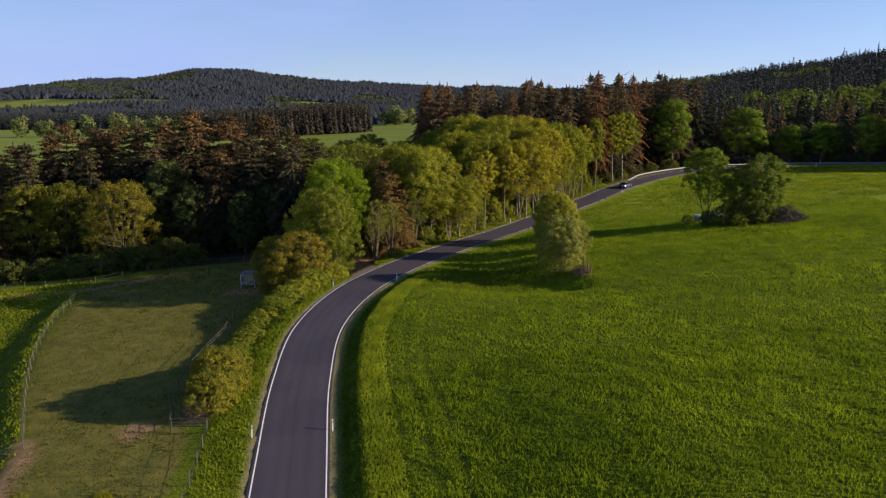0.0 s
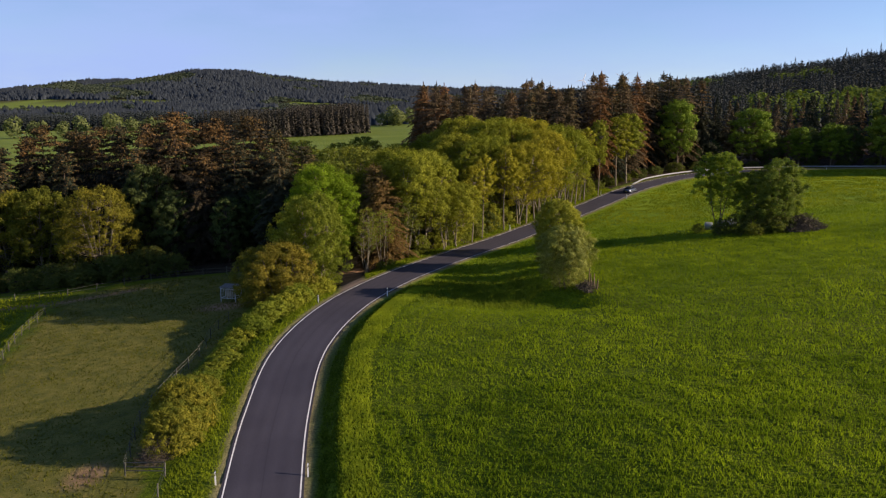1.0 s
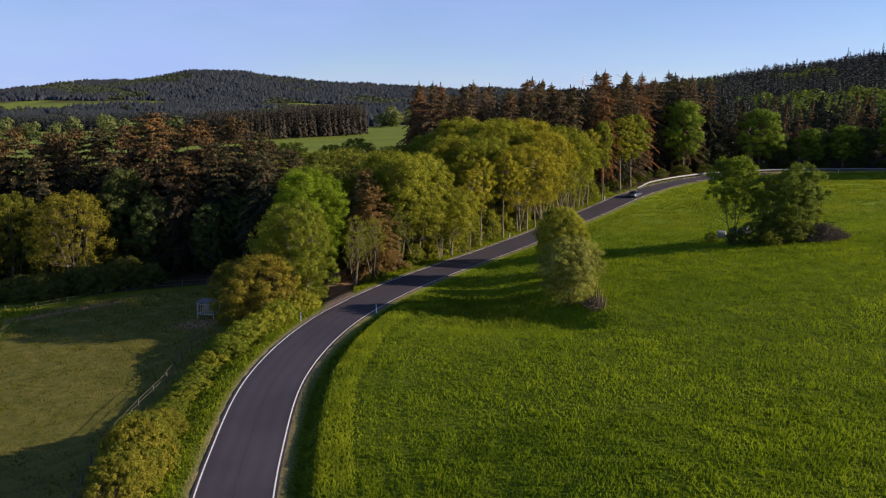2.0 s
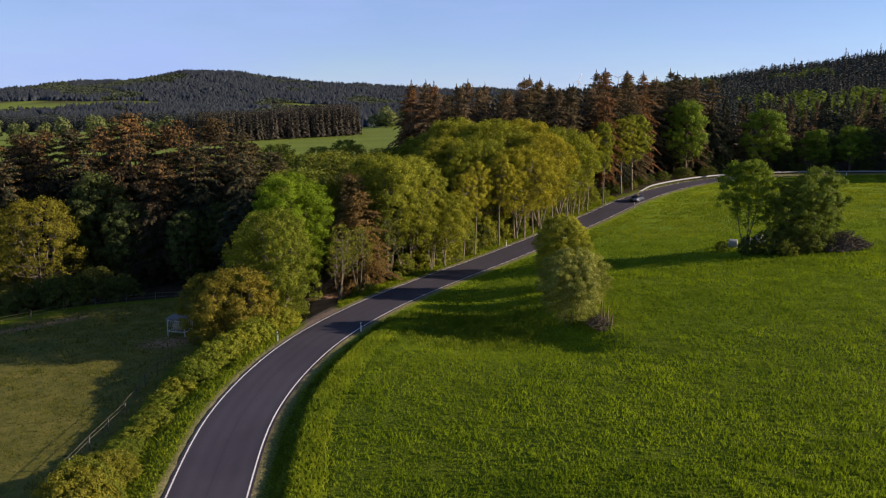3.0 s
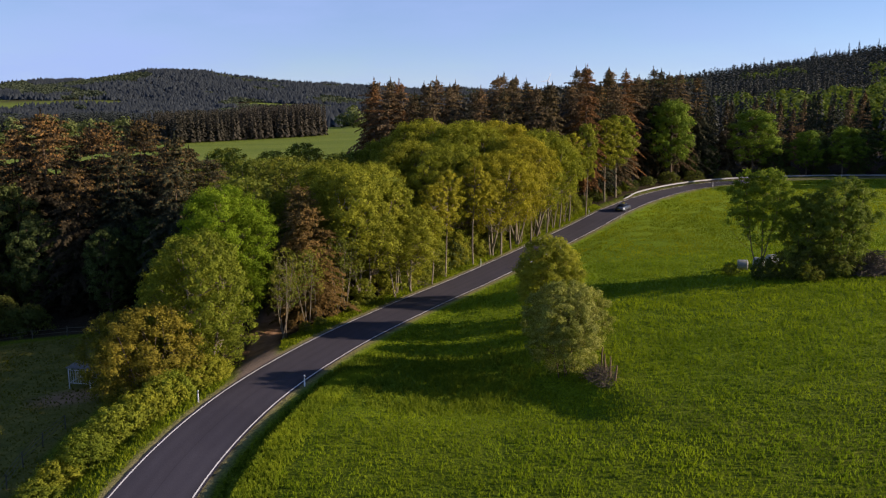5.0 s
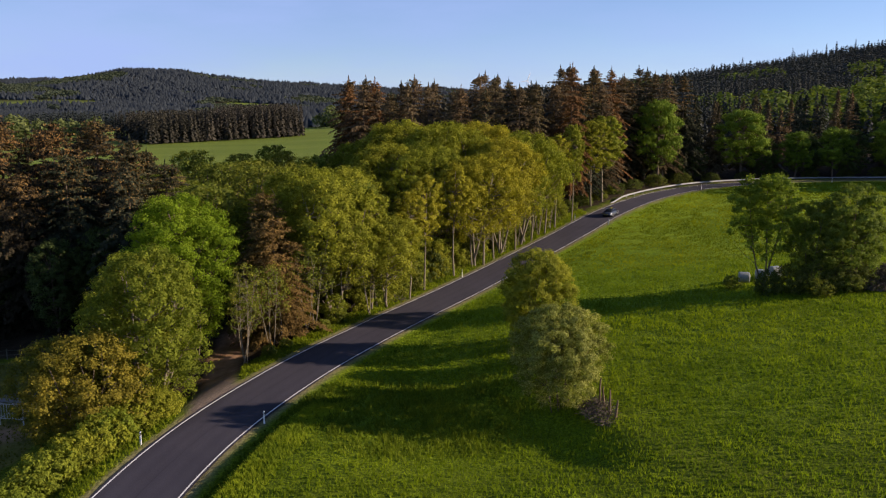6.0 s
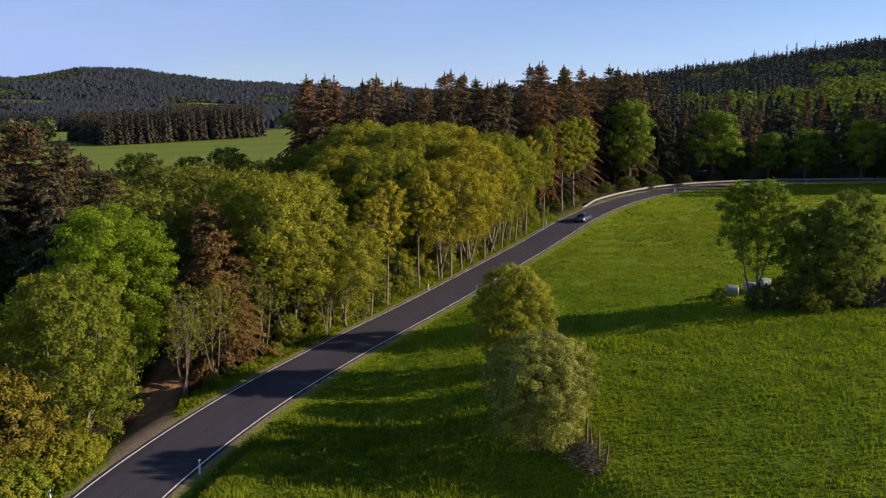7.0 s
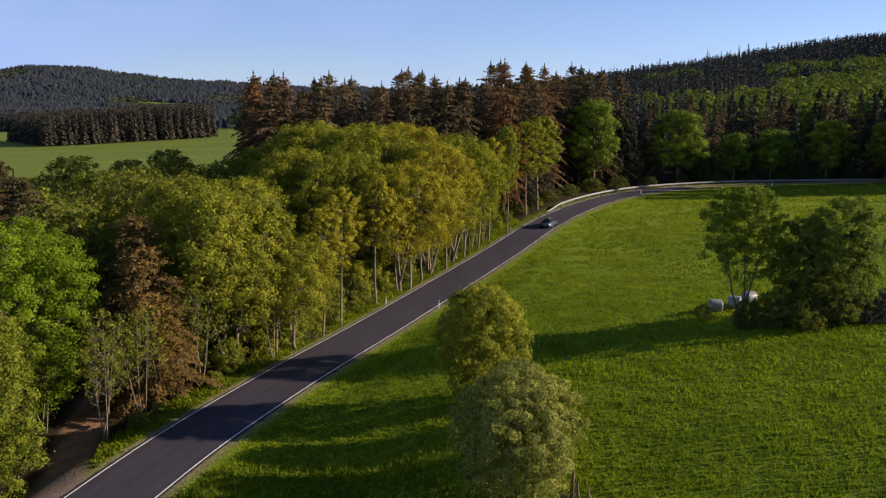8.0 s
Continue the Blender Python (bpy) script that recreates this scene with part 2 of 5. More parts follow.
def asphalt_material():
    m, n, l, b = material("asphalt", 0.75)
    base = ramp(n, l, noise_of(n, l, 0.35, 5, 0.6, (1, 0.25, 1)), [(0.3, (0.028, 0.027, 0.039)), (0.7, (0.045, 0.043, 0.06))])
    fine = noise_of(n, l, 14, 4, 0.7)
    base = mix(n, l, 0.4, base, ramp(n, l, fine, [(0.3, (0.024, 0.022, 0.027)), (0.75, (0.071, 0.064, 0.074))]))
    across = n.new("ShaderNodeAttribute")
    across.attribute_name = "across"
    wobble = n.new("ShaderNodeMath")
    wobble.operation = "MULTIPLY_ADD"
    wobble.inputs[1].default_value = 0.06
    l.new(noise_of(n, l, 0.08, 3), wobble.inputs[0])
    l.new(across.outputs["Fac"], wobble.inputs[2])
    lanes = ramp(n, l, wobble.outputs[0], [(0.0, (0.85, 0.84, 0.84)), (0.16, (0.95, 0.95, 0.95)), (0.25, (1.14, 1.13, 1.12)), (0.36, (0.97, 0.97, 0.97)), (0.43, (1.12, 1.1, 1.08)), (0.515, (0.98, 0.98, 0.98)), (0.525, (0.7, 0.7, 0.7)), (0.535, (1.0, 1.0, 1.0)),
                                            (0.65, (1.13, 1.12, 1.1)), (0.75, (0.96, 0.96, 0.96)), (0.86, (1.1, 1.1, 1.08)), (1.0, (0.82, 0.82, 0.82))])
    base = mix(n, l, 1.0, base, lanes, "MULTIPLY")
    patch = ramp(n, l, noise_of(n, l, 0.12, 2, 0.4), [(0.54, (1, 1, 1)), (0.62, (0.88, 0.88, 0.9))])
    l.new(mix(n, l, 1.0, base, patch, "MULTIPLY"), b.inputs["Base Color"])
    bump(n, l, b, fine, 0.5, 0.02)
    return m


GROUND = ground_material()
ASPHALT = asphalt_material()
PAINT = plain("road_paint", (0.5, 0.5, 0.48), (0.8, 0.8, 0.78), 3.0, 0.6)
BARK = plain("bark", (0.06, 0.045, 0.03), (0.16, 0.12, 0.085), 3.0, 0.9, 0, 0.03)
PALE_BARK = plain("pale_bark", (0.1, 0.083, 0.058), (0.235, 0.2, 0.145), 2.5, 0.85, 0, 0.02)
OLIVE = leaves("olive_leaves", (0.115, 0.135, 0.011), (0.335, 0.352, 0.032), 0.38)
WILLOW = leaves("willow_leaves", (0.185, 0.2, 0.022), (0.37, 0.385, 0.048), 0.5)
LIME = leaves("bright_leaves", (0.096, 0.18, 0.009), (0.195, 0.31, 0.018), 0.45)
GREEN = leaves("green_leaves", (0.11, 0.138, 0.018), (0.217, 0.248, 0.038), 0.42)
DEEP = leaves("deep_green_leaves", (0.064, 0.084, 0.020), (0.138, 0.168, 0.039), 0.35)
AMBER = leaves("amber_leaves", (0.126, 0.122, 0.017), (0.26, 0.24, 0.032), 0.36)
WHITISH = leaves("blossom_leaves", (0.14, 0.172, 0.026), (0.345, 0.375, 0.12), 0.42, 0.75, 1.0)
VERGE_LEAF = leaves("verge_leaves", (0.138, 0.166, 0.016), (0.275, 0.307, 0.034), 0.4)
SPRUCE = leaves("spruce_needles", (0.023, 0.03, 0.018), (0.056, 0.063, 0.034), 0.1)
RUSTY = leaves("rusty_needles", (0.085, 0.048, 0.02), (0.2, 0.11, 0.042), 0.15)
BROWNISH = leaves("brown_needles", (0.072, 0.054, 0.03), (0.172, 0.127, 0.066), 0.14)
GRASS = leaves("grass_blades", (0.126, 0.19, 0.004), (0.28, 0.368, 0.009), 0.45, 0.75, 0.15, 0.3)
MID_GRASS = leaves("meadow_blades", (0.124, 0.18, 0.004), (0.25, 0.325, 0.009), 0.45, 0.75, 0.15, 0.3)
FAR_GRASS = leaves("slope_blades", (0.116, 0.162, 0.004), (0.222, 0.278, 0.008), 0.45, 0.75, 0.15, 0.35)
# coarse grass, coloured darker to carry the shade where it grows
LUSH_SHADE_GRASS = leaves("lush_shade_blades", (0.078, 0.124, 0.008), (0.178, 0.245, 0.014), 0.4, 0.75, 0.4, 0.3)
LONG_GRASS = leaves("long_grass", (0.172, 0.24, 0.012), (0.335, 0.425, 0.028), 0.5, 0.75, 0.1, 0.3)
WEATHERED = plain("weathered_wood", (0.056, 0.056, 0.042), (0.13, 0.126, 0.098), 5.0, 0.85, 0, 0.01)
WHITE = plain("white_plastic", (0.68, 0.68, 0.66), (0.82, 0.82, 0.8), 2.0, 0.45)
BLACK = plain("black_plastic", (0.015, 0.015, 0.016), (0.03, 0.03, 0.03), 4.0, 0.5)
ZINC = plain("galvanised_steel", (0.26, 0.27, 0.28), (0.4, 0.41, 0.42), 3.0, 0.5, 0.35)
FILM = plain("white_wrap", (0.17, 0.187, 0.172), (0.29, 0.312, 0.29), 3.0, 0.35, 0, 0.02)
# cone brown, warmed to put the sunlight on the spruce tops into colour
SUNLIT_CONES = leaves("sunlit_cone_scales", (0.105, 0.066, 0.024), (0.23, 0.142, 0.05), 0.1)
# needles slightly blue: a little distance haze is put into the colour
FIR = leaves("fir_needles", (0.022, 0.029, 0.03), (0.045, 0.054, 0.052), 0.08, 0.75, 0.35)
HEDGE = leaves("hedge_leaves", (0.136, 0.174, 0.016), (0.264, 0.315, 0.034), 0.4)
BRAMBLE = leaves("bramble_leaves", (0.12, 0.138, 0.016), (0.245, 0.262, 0.032), 0.38)
BEECH = leaves("beech_leaves", (0.105, 0.165, 0.014), (0.215, 0.3, 0.03), 0.2)
# darker copy of the green leaves: the wood edge's shade as leaf colour
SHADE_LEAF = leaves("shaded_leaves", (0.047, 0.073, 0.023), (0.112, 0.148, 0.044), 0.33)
# needles darkened for the shaded lower boughs, so only browned tops look lit
DUSKY = leaves("dusky_needles", (0.019, 0.019, 0.012), (0.046, 0.042, 0.024), 0.1)
DRY_NEEDLE = leaves("dry_needles", (0.1, 0.07, 0.025), (0.22, 0.155, 0.053), 0.25)
HILL_LEAF = leaves("hillside_leaves", (0.080, 0.116, 0.025), (0.170, 0.210, 0.045), 0.35)
# bluish needles: the haze across the valley is put into the colour
HAZY_FIR = leaves("hazy_fir_needles", (0.027, 0.039, 0.055), (0.043, 0.06, 0.08), 0.08)
CLUMP_LEAF = leaves("clump_leaves", (0.122, 0.173, 0.018), (0.265, 0.336, 0.042), 0.5)
# CLUMP_LEAF darkened: the clump's shaded side is put into the leaf colour
CLUMP_SHADE = leaves("clump_shade_leaves", (0.094, 0.138, 0.022), (0.21, 0.262, 0.046), 0.42)
# muted bluish leaves and paler valley leaves, both tinted for distance haze
HAZY_LEAF = leaves("hazy_leaves", (0.034, 0.054, 0.043), (0.058, 0.083, 0.06), 0.25)
HAZY_VALLEY_LEAF = leaves("hazy_valley_leaves", (0.095, 0.122, 0.045), (0.185, 0.218, 0.08), 0.35)
OCHRE = leaves("ochre_leaves", (0.108, 0.118, 0.014), (0.222, 0.228, 0.028), 0.4)
PASTURE = leaves("pasture_grass", (0.075, 0.095, 0.005), (0.22, 0.2, 0.026), 0.35)
VERGE_GRASS = leaves("verge_blades", (0.1, 0.153, 0.006), (0.225, 0.3, 0.012), 0.42)
WEED = leaves("yellow_weed", (0.16, 0.18, 0.01), (0.36, 0.31, 0.012), 0.4)
PLANTED = leaves("plantation_needles", (0.027, 0.027, 0.021), (0.064, 0.058, 0.044), 0.08)
REFLECTOR = plain("reflector", (0.6, 0.55, 0.45), (0.8, 0.76, 0.7), 8.0, 0.2)
RACK_STEEL = plain("rack_steel", (0.36, 0.37, 0.37), (0.55, 0.555, 0.555), 4.0, 0.5, 0.2)
ROOF_SHEET = plain("roof_sheet", (0.1, 0.1, 0.1), (0.2, 0.2, 0.19), 3.0, 0.6)
HAY = plain("hay", (0.2, 0.17, 0.1), (0.42, 0.36, 0.22), 9.0, 0.95, 0, 0.03)
OLD_WOOD = plain("old_wood", (0.085, 0.06, 0.033), (0.21, 0.15, 0.085), 6.0, 0.9, 0, 0.02)
TWIG = plain("grey_twigs", (0.04, 0.033, 0.023), (0.14, 0.115, 0.082), 4.0, 0.9)
CAR_PAINT = plain("car_paint", (0.1, 0.118, 0.145), (0.14, 0.16, 0.19), 1.0, 0.28, 0.7)
CAR_GLASS = plain("car_glass", (0.012, 0.014, 0.018), (0.02, 0.022, 0.026), 1.0, 0.08)
YELLOW = plain("yellow_plastic", (0.7, 0.62, 0.02), (0.8, 0.72, 0.04), 3.0, 0.4)
TAIL = plain("tail_light", (0.12, 0.005, 0.005), (0.2, 0.01, 0.01), 3.0, 0.2)

# ---- building helpers ----
def mesh_of(name, verts, faces, mat, smooth=False):
    """A mesh from arrays; faces all have the same number of corners."""
    verts, faces = np.asarray(verts, np.float32), np.asarray(faces, np.int32)
    me = bpy.data.meshes.new(name)
    me.vertices.add(len(verts))
    me.vertices.foreach_set("co", verts.ravel())
    k = faces.shape[1]
    me.loops.add(faces.size)
    me.loops.foreach_set("vertex_index", faces.ravel())
    me.polygons.add(len(faces))
    me.polygons.foreach_set("loop_start", np.arange(0, faces.size, k, dtype=np.int32))
    me.polygons.foreach_set("use_smooth", np.full(len(faces), smooth))
    me.materials.append(mat)
    me.update(calc_edges=True)
    me.validate()
    return me


def part_of(name, me, parent=None, label="", m=None):
    ob = new(name, me)
    ob.parent = parent
    if m is not None:
        ob.matrix_basis = m
    return tagged(ob, label)


def part(name, bm, mat, parent=None, label="", smooth=False):
    me = bpy.data.meshes.new(name)
    bm.to_mesh(me)
    bm.free()
    me.materials.append(mat)
    for p in me.polygons:
        p.use_smooth = smooth
    return part_of(name, me, parent, label)


def empty(name, x, y, z=None, turn=0.0, scale=1.0):
    ob = new(name)
    z = float(height(x, y)[0]) if z is None else z
    ob.matrix_basis = Matrix.LocRotScale((x, y, z), Euler((0, 0, radians(turn))), (scale, scale, scale))
    return ob


def box(bm, size, at=(0, 0, 0), turn=(0, 0, 0), bevel=0.0):
    made = bmesh.ops.create_cube(bm, size=1.0)["verts"]
    bmesh.ops.transform(bm, verts=made, matrix=Matrix.LocRotScale(at, Euler([radians(a) for a in turn]), size))
    if bevel:
        edges = list({e for v in made for e in v.link_edges})
        bmesh.ops.bevel(bm, geom=edges, offset=bevel, segments=2, affect="EDGES", profile=0.5)
    return bm


def tube(points, radii, sides=6):
    """Verts and quads of a tube along the points."""
    p = np.asarray(points, float)
    t = np.gradient(p, axis=0)
    t /= np.linalg.norm(t, axis=1)[:, None] + 1e-9
    ref = np.where(np.abs(t[:, 2:3]) > 0.9, np.array([[1.0, 0, 0]]), np.array([[0, 0, 1.0]]))
    a = np.cross(t, ref)
    a /= np.linalg.norm(a, axis=1)[:, None] + 1e-9
    b = np.cross(t, a)
    ang = np.linspace(0, 2 * np.pi, sides, endpoint=False)
    v = p[:, None, :] + np.asarray(radii)[:, None, None] * (np.cos(ang)[None, :, None] * a[:, None, :] + np.sin(ang)[None, :, None] * b[:, None, :])
    i, j = np.meshgrid(np.arange(len(p) - 1), np.arange(sides), indexing="ij")
    k = (j + 1) % sides
    f = np.stack([i * sides + j, (i + 1) * sides + j, (i + 1) * sides + k, i * sides + k], -1).reshape(-1, 4)
    return v.reshape(-1, 3), f


def joined(pieces):
    vs, fs, at = [], [], 0
    for v, f in pieces:
        vs.append(v)
        fs.append(f + at)
        at += len(v)
    return np.vstack(vs), np.vstack(fs)


def unit(v):
    return v / (np.linalg.norm(v, axis=-1, keepdims=True) + 1e-9)


def sprays(pos, normal, along, length, width):
    """Four-cornered leaf sprays at pos, lying across normal and pointing along."""
    t1 = unit(along - normal * (along * normal).sum(-1, keepdims=True))
    t2 = np.cross(normal, t1)
    le, wi = np.broadcast_to(length, len(pos))[:, None], np.broadcast_to(width, len(pos))[:, None]
    v = np.stack([pos - t1 * le * 0.5, pos + t2 * wi * 0.5 + t1 * le * 0.1, pos + t1 * le * 0.5 + normal * le * 0.08, pos - t2 * wi * 0.5 + t1 * le * 0.1], 1)
    return v.reshape(-1, 3), np.arange(len(pos) * 4).reshape(-1, 4)


def leaflets(pos, normal, along, length, width):
    """Three-cornered leaves at pos, lying across normal and pointing along."""
    t1 = unit(along - normal * (along * normal).sum(-1, keepdims=True))
    t2 = np.cross(normal, t1) * np.broadcast_to(width, len(pos))[:, None] * 0.5
    le = np.broadcast_to(length, len(pos))[:, None]
    v = np.stack([pos - t1 * le * 0.35 - t2, pos - t1 * le * 0.35 + t2, pos + t1 * le * 0.65], 1)
    return v.reshape(-1, 3), np.arange(len(pos) * 3).reshape(-1, 3)


def strip(line, offset_a, offset_b, lift, step_ends=None):
    """Verts and quads of a band along the road between two offsets from its centre line."""
    n = np.stack([TAN[:, 1], -TAN[:, 0]], 1)
    a = np.column_stack([LINE[:, :2] + n * offset_a, LINE[:, 2] + lift])
    b = np.column_stack([LINE[:, :2] + n * offset_b, LINE[:, 2] + lift])
    k = np.arange(len(LINE) - 1)
    return np.vstack([a, b]), np.stack([k, k + len(LINE), k + len(LINE) + 1, k + 1], 1)


# ---- ground ----
def axis(lo, fine_lo, fine_hi, hi, step, grow):
    out, s, v = [], step, fine_lo
    while v > lo:
        s *= grow
        v -= s
        out.append(v)
    out = out[::-1] + list(np.arange(fine_lo, fine_hi, step))
    s, v = step, fine_hi
    while v < hi:
        out.append(v)
        s *= grow
        v += s
    return np.array(out + [hi])


def inside(x, y, ring):
    """Whether points lie in a ring of corners."""
    r, hit = np.array(ring, float), np.zeros(x.shape, bool)
    for (ax, ay), (bx, by) in zip(r, np.roll(r, -1, 0)):
        hit ^= ((ay > y) != (by > y)) & (x < (bx - ax) * (y - ay) / (by - ay + 1e-12) + ax)
    return hit


PADDOCK_RING = [(-18, 40), (-21.5, 64), (-26, 78), (-25.5, 95), (-26, 106), (-25, 122), (-31, 137), (-46, 136), (-57, 130), (-56, 121), (-49, 94), (-43.5, 80), (-35, 64), (-30, 40)]
TRACK = spline([(-10.4, 111.6, 0), (-11.4, 116.2, 0), (-12.3, 120.5, 0), (-12.9, 125.0, 0), (-13.6, 131.0, 0), (-14.0, 138.0, 0), (-13.5, 150.0, 0)], 0.5)
gx, gy = axis(-4800, -30, 40, 4800, 0.6, 1.07), axis(-700, 40, 170, 4900, 0.75, 1.06)
X, Y = np.meshgrid(gx, gy, indexing="ij")
x, y = X.ravel(), Y.ravel()
D, ZR = by_road(x, y)
z = height(x, y)
z = np.where(np.abs(D) < 3.1, z - 0.06, z)
nx, ny = len(gx), len(gy)
i, j = np.meshgrid(np.arange(nx - 1), np.arange(ny - 1), indexing="ij")
faces = np.stack([i * ny + j, (i + 1) * ny + j, (i + 1) * ny + j + 1, i * ny + j + 1], -1).reshape(-1, 4)
ground_mesh = mesh_of("ground", np.column_stack([x, y, z]), faces, GROUND, True)
track_d = np.sqrt(((x[:, None] - TRACK[None, ::3, 0]) ** 2 + (y[:, None] - TRACK[None, ::3, 1]) ** 2).min(1))
WORN = np.vstack([spline([(-80, 129.5, 0), (-66, 126.5, 0), (-56, 126.8, 0), (-47, 131.0, 0)], 1.0), spline([(-31.5, 52.0, 0), (-34.0, 58.0, 0), (-34.8, 62.5, 0), (-36.5, 65.5, 0)], 1.0)])
worn_d = np.sqrt(((x[:, None] - WORN[None, :, 0]) ** 2 + (y[:, None] - WORN[None, :, 1]) ** 2).min(1))
TROD = spline([(19.5, 104.0, 0), (21.5, 96.0, 0), (26.0, 90.0, 0), (34.0, 84.0, 0), (44.0, 76.0, 0)], 1.0)
trod_d = np.sqrt(((x[:, None] - TROD[None, :, 0]) ** 2 + (y[:, None] - TROD[None, :, 1]) ** 2).min(1)) + 1.2 * np.sin(x * 0.9) * np.sin(y * 0.7)
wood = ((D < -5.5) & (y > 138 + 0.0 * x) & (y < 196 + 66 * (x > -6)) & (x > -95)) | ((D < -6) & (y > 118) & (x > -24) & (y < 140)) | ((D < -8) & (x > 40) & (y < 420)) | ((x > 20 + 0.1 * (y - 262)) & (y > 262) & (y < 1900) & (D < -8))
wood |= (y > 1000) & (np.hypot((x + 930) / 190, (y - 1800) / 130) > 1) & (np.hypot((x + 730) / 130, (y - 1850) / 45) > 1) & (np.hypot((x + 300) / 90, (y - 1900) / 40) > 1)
masks = {
    "paddock": inside(x, y, PADDOCK_RING) * 1.0,
    "wood": wood * 1.0,
    "verge": ease(3.9, 3.1, np.abs(D)) * 0.8,
    "soil": np.maximum.reduce([ease(0.9, 0.0, track_d - 1.15 - 0.75 * ease(120, 114, y)), 0.75 * ease(1.7, 0.4, worn_d), 0.7 * ease(2.2, 0.6, np.hypot(x + 26.8, (y - 66.6) * 0.7)), 0.85 * ease(2.8, 0.8, np.hypot((x + 29.6) * 0.6, y - 115.6))]),
    "gravel": ease(123.5, 118.5, y) * (x > -24) * (x < 0),
    "field": ease(300, 380, y),
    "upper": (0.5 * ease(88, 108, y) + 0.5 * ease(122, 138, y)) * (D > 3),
    "trodden": 0.2 * ease(2.6, 0.4, trod_d),
}
for key, value in masks.items():
    ground_mesh.attributes.new(key, "FLOAT", "POINT").data.foreach_set("value", value.astype(np.float32))
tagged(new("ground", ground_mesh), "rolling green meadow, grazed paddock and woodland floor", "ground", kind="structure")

road = tagged(new("road", mesh_of("road", *strip(LINE, -2.98, 2.98, 0.03), ASPHALT, True)), "narrow grey asphalt country road with worn surface", "road", kind="structure")
road.data.attributes.new("across", "FLOAT", "POINT").data.foreach_set("value", np.repeat(np.array([0.0, 1.0], np.float32), len(LINE)))
part_of("edge_line", mesh_of("edge_line", *strip(LINE, -HALF - 0.055, -HALF + 0.055, 0.045), PAINT), road, "white painted edge line")
part_of("edge_line", mesh_of("edge_line", *strip(LINE, HALF - 0.055, HALF + 0.055, 0.045), PAINT), road, "white painted edge line")


# ---- trees ----
def crown_of(rng, H, R, low, clumps, n, size, lift=0.72, fat=1.0, airy=0.5, lobed=1.0):
    """Branch ends, their radii, and the leaves of a crown between low and H: rounded tufts spread evenly through a lobed dome, thinner towards its foot."""
    span = H - low
    lobes = lobed if low > 0 else 0.35 * lobed
    turns = rng.uniform(0, 6.28, 2)

    def some(m):
        f = rng.uniform(0.0, 1.0, m) ** lift
        a = rng.uniform(0, 2 * np.pi, m)
        rise = np.clip((f - 0.45) / 0.6, 0, 1)
        env = R * np.where(f < 0.45, 0.5 + 0.5 * np.sin(np.pi / 2 * f / 0.45), np.sqrt(1 - rise ** 2.3))
        env *= 1 + lobes * (0.15 * np.sin(3 * a + turns[0] + 2.5 * f) + 0.09 * np.sin(5 * a + turns[1] - 4 * f))
        rad = rng.uniform(0.1, 1.0, m) ** 0.42
        q = np.column_stack([np.cos(a) * env * rad, np.sin(a) * env * rad, low + span * (0.03 + 0.9 * f) - 0.05 * span * rad ** 2 * f])
        return q * np.array([0.88, 0.88, 1.0]), f

    c, high = some(1)
    for _ in range(clumps - 1):  # keep the candidate that stands farthest from its neighbours
        q, f = some(5)
        k = np.argmax((((q[:, None, :] - c[None]) ** 2).sum(-1)).min(1))
        c, high = np.vstack([c, q[k:k + 1]]), np.append(high, f[k])
    r = rng.uniform(0.13, 0.23, clumps) * fat * min(R, span * 0.6) * (80 / clumps) ** 0.3
    weight = r ** 2 * (1 - airy + airy * np.clip(high * 1.5, 0.08, 1.0))
    k = rng.choice(clumps, n, p=weight / weight.sum())
    u = unit(rng.normal(size=(n, 3)) + np.array([0, 0, 0.3]))
    far = (rng.uniform(0.12, 1.0, n) ** 0.5)[:, None] * r[k][:, None]
    p = c[k] + u * far * np.array([1.0, 1.0, 0.74])
    stray = rng.random(n) < 0.1
    p += u * (stray * rng.uniform(0.1, 0.7, n))[:, None] * r[k][:, None] + rng.normal(0, 0.012 * R, (n, 3))
    away = unit(p - np.array([0, 0, low + 0.4 * span]))
    nor = unit(u * 0.7 + away * 0.4 + rng.normal(0, 0.32, (n, 3)))
    s = size * rng.uniform(0.6, 1.4, n)
    return c, r, leaflets(p, nor, unit(rng.normal(size=(n, 3)) + np.array([0, 0, -0.4])), s * 1.2, s * 0.95)


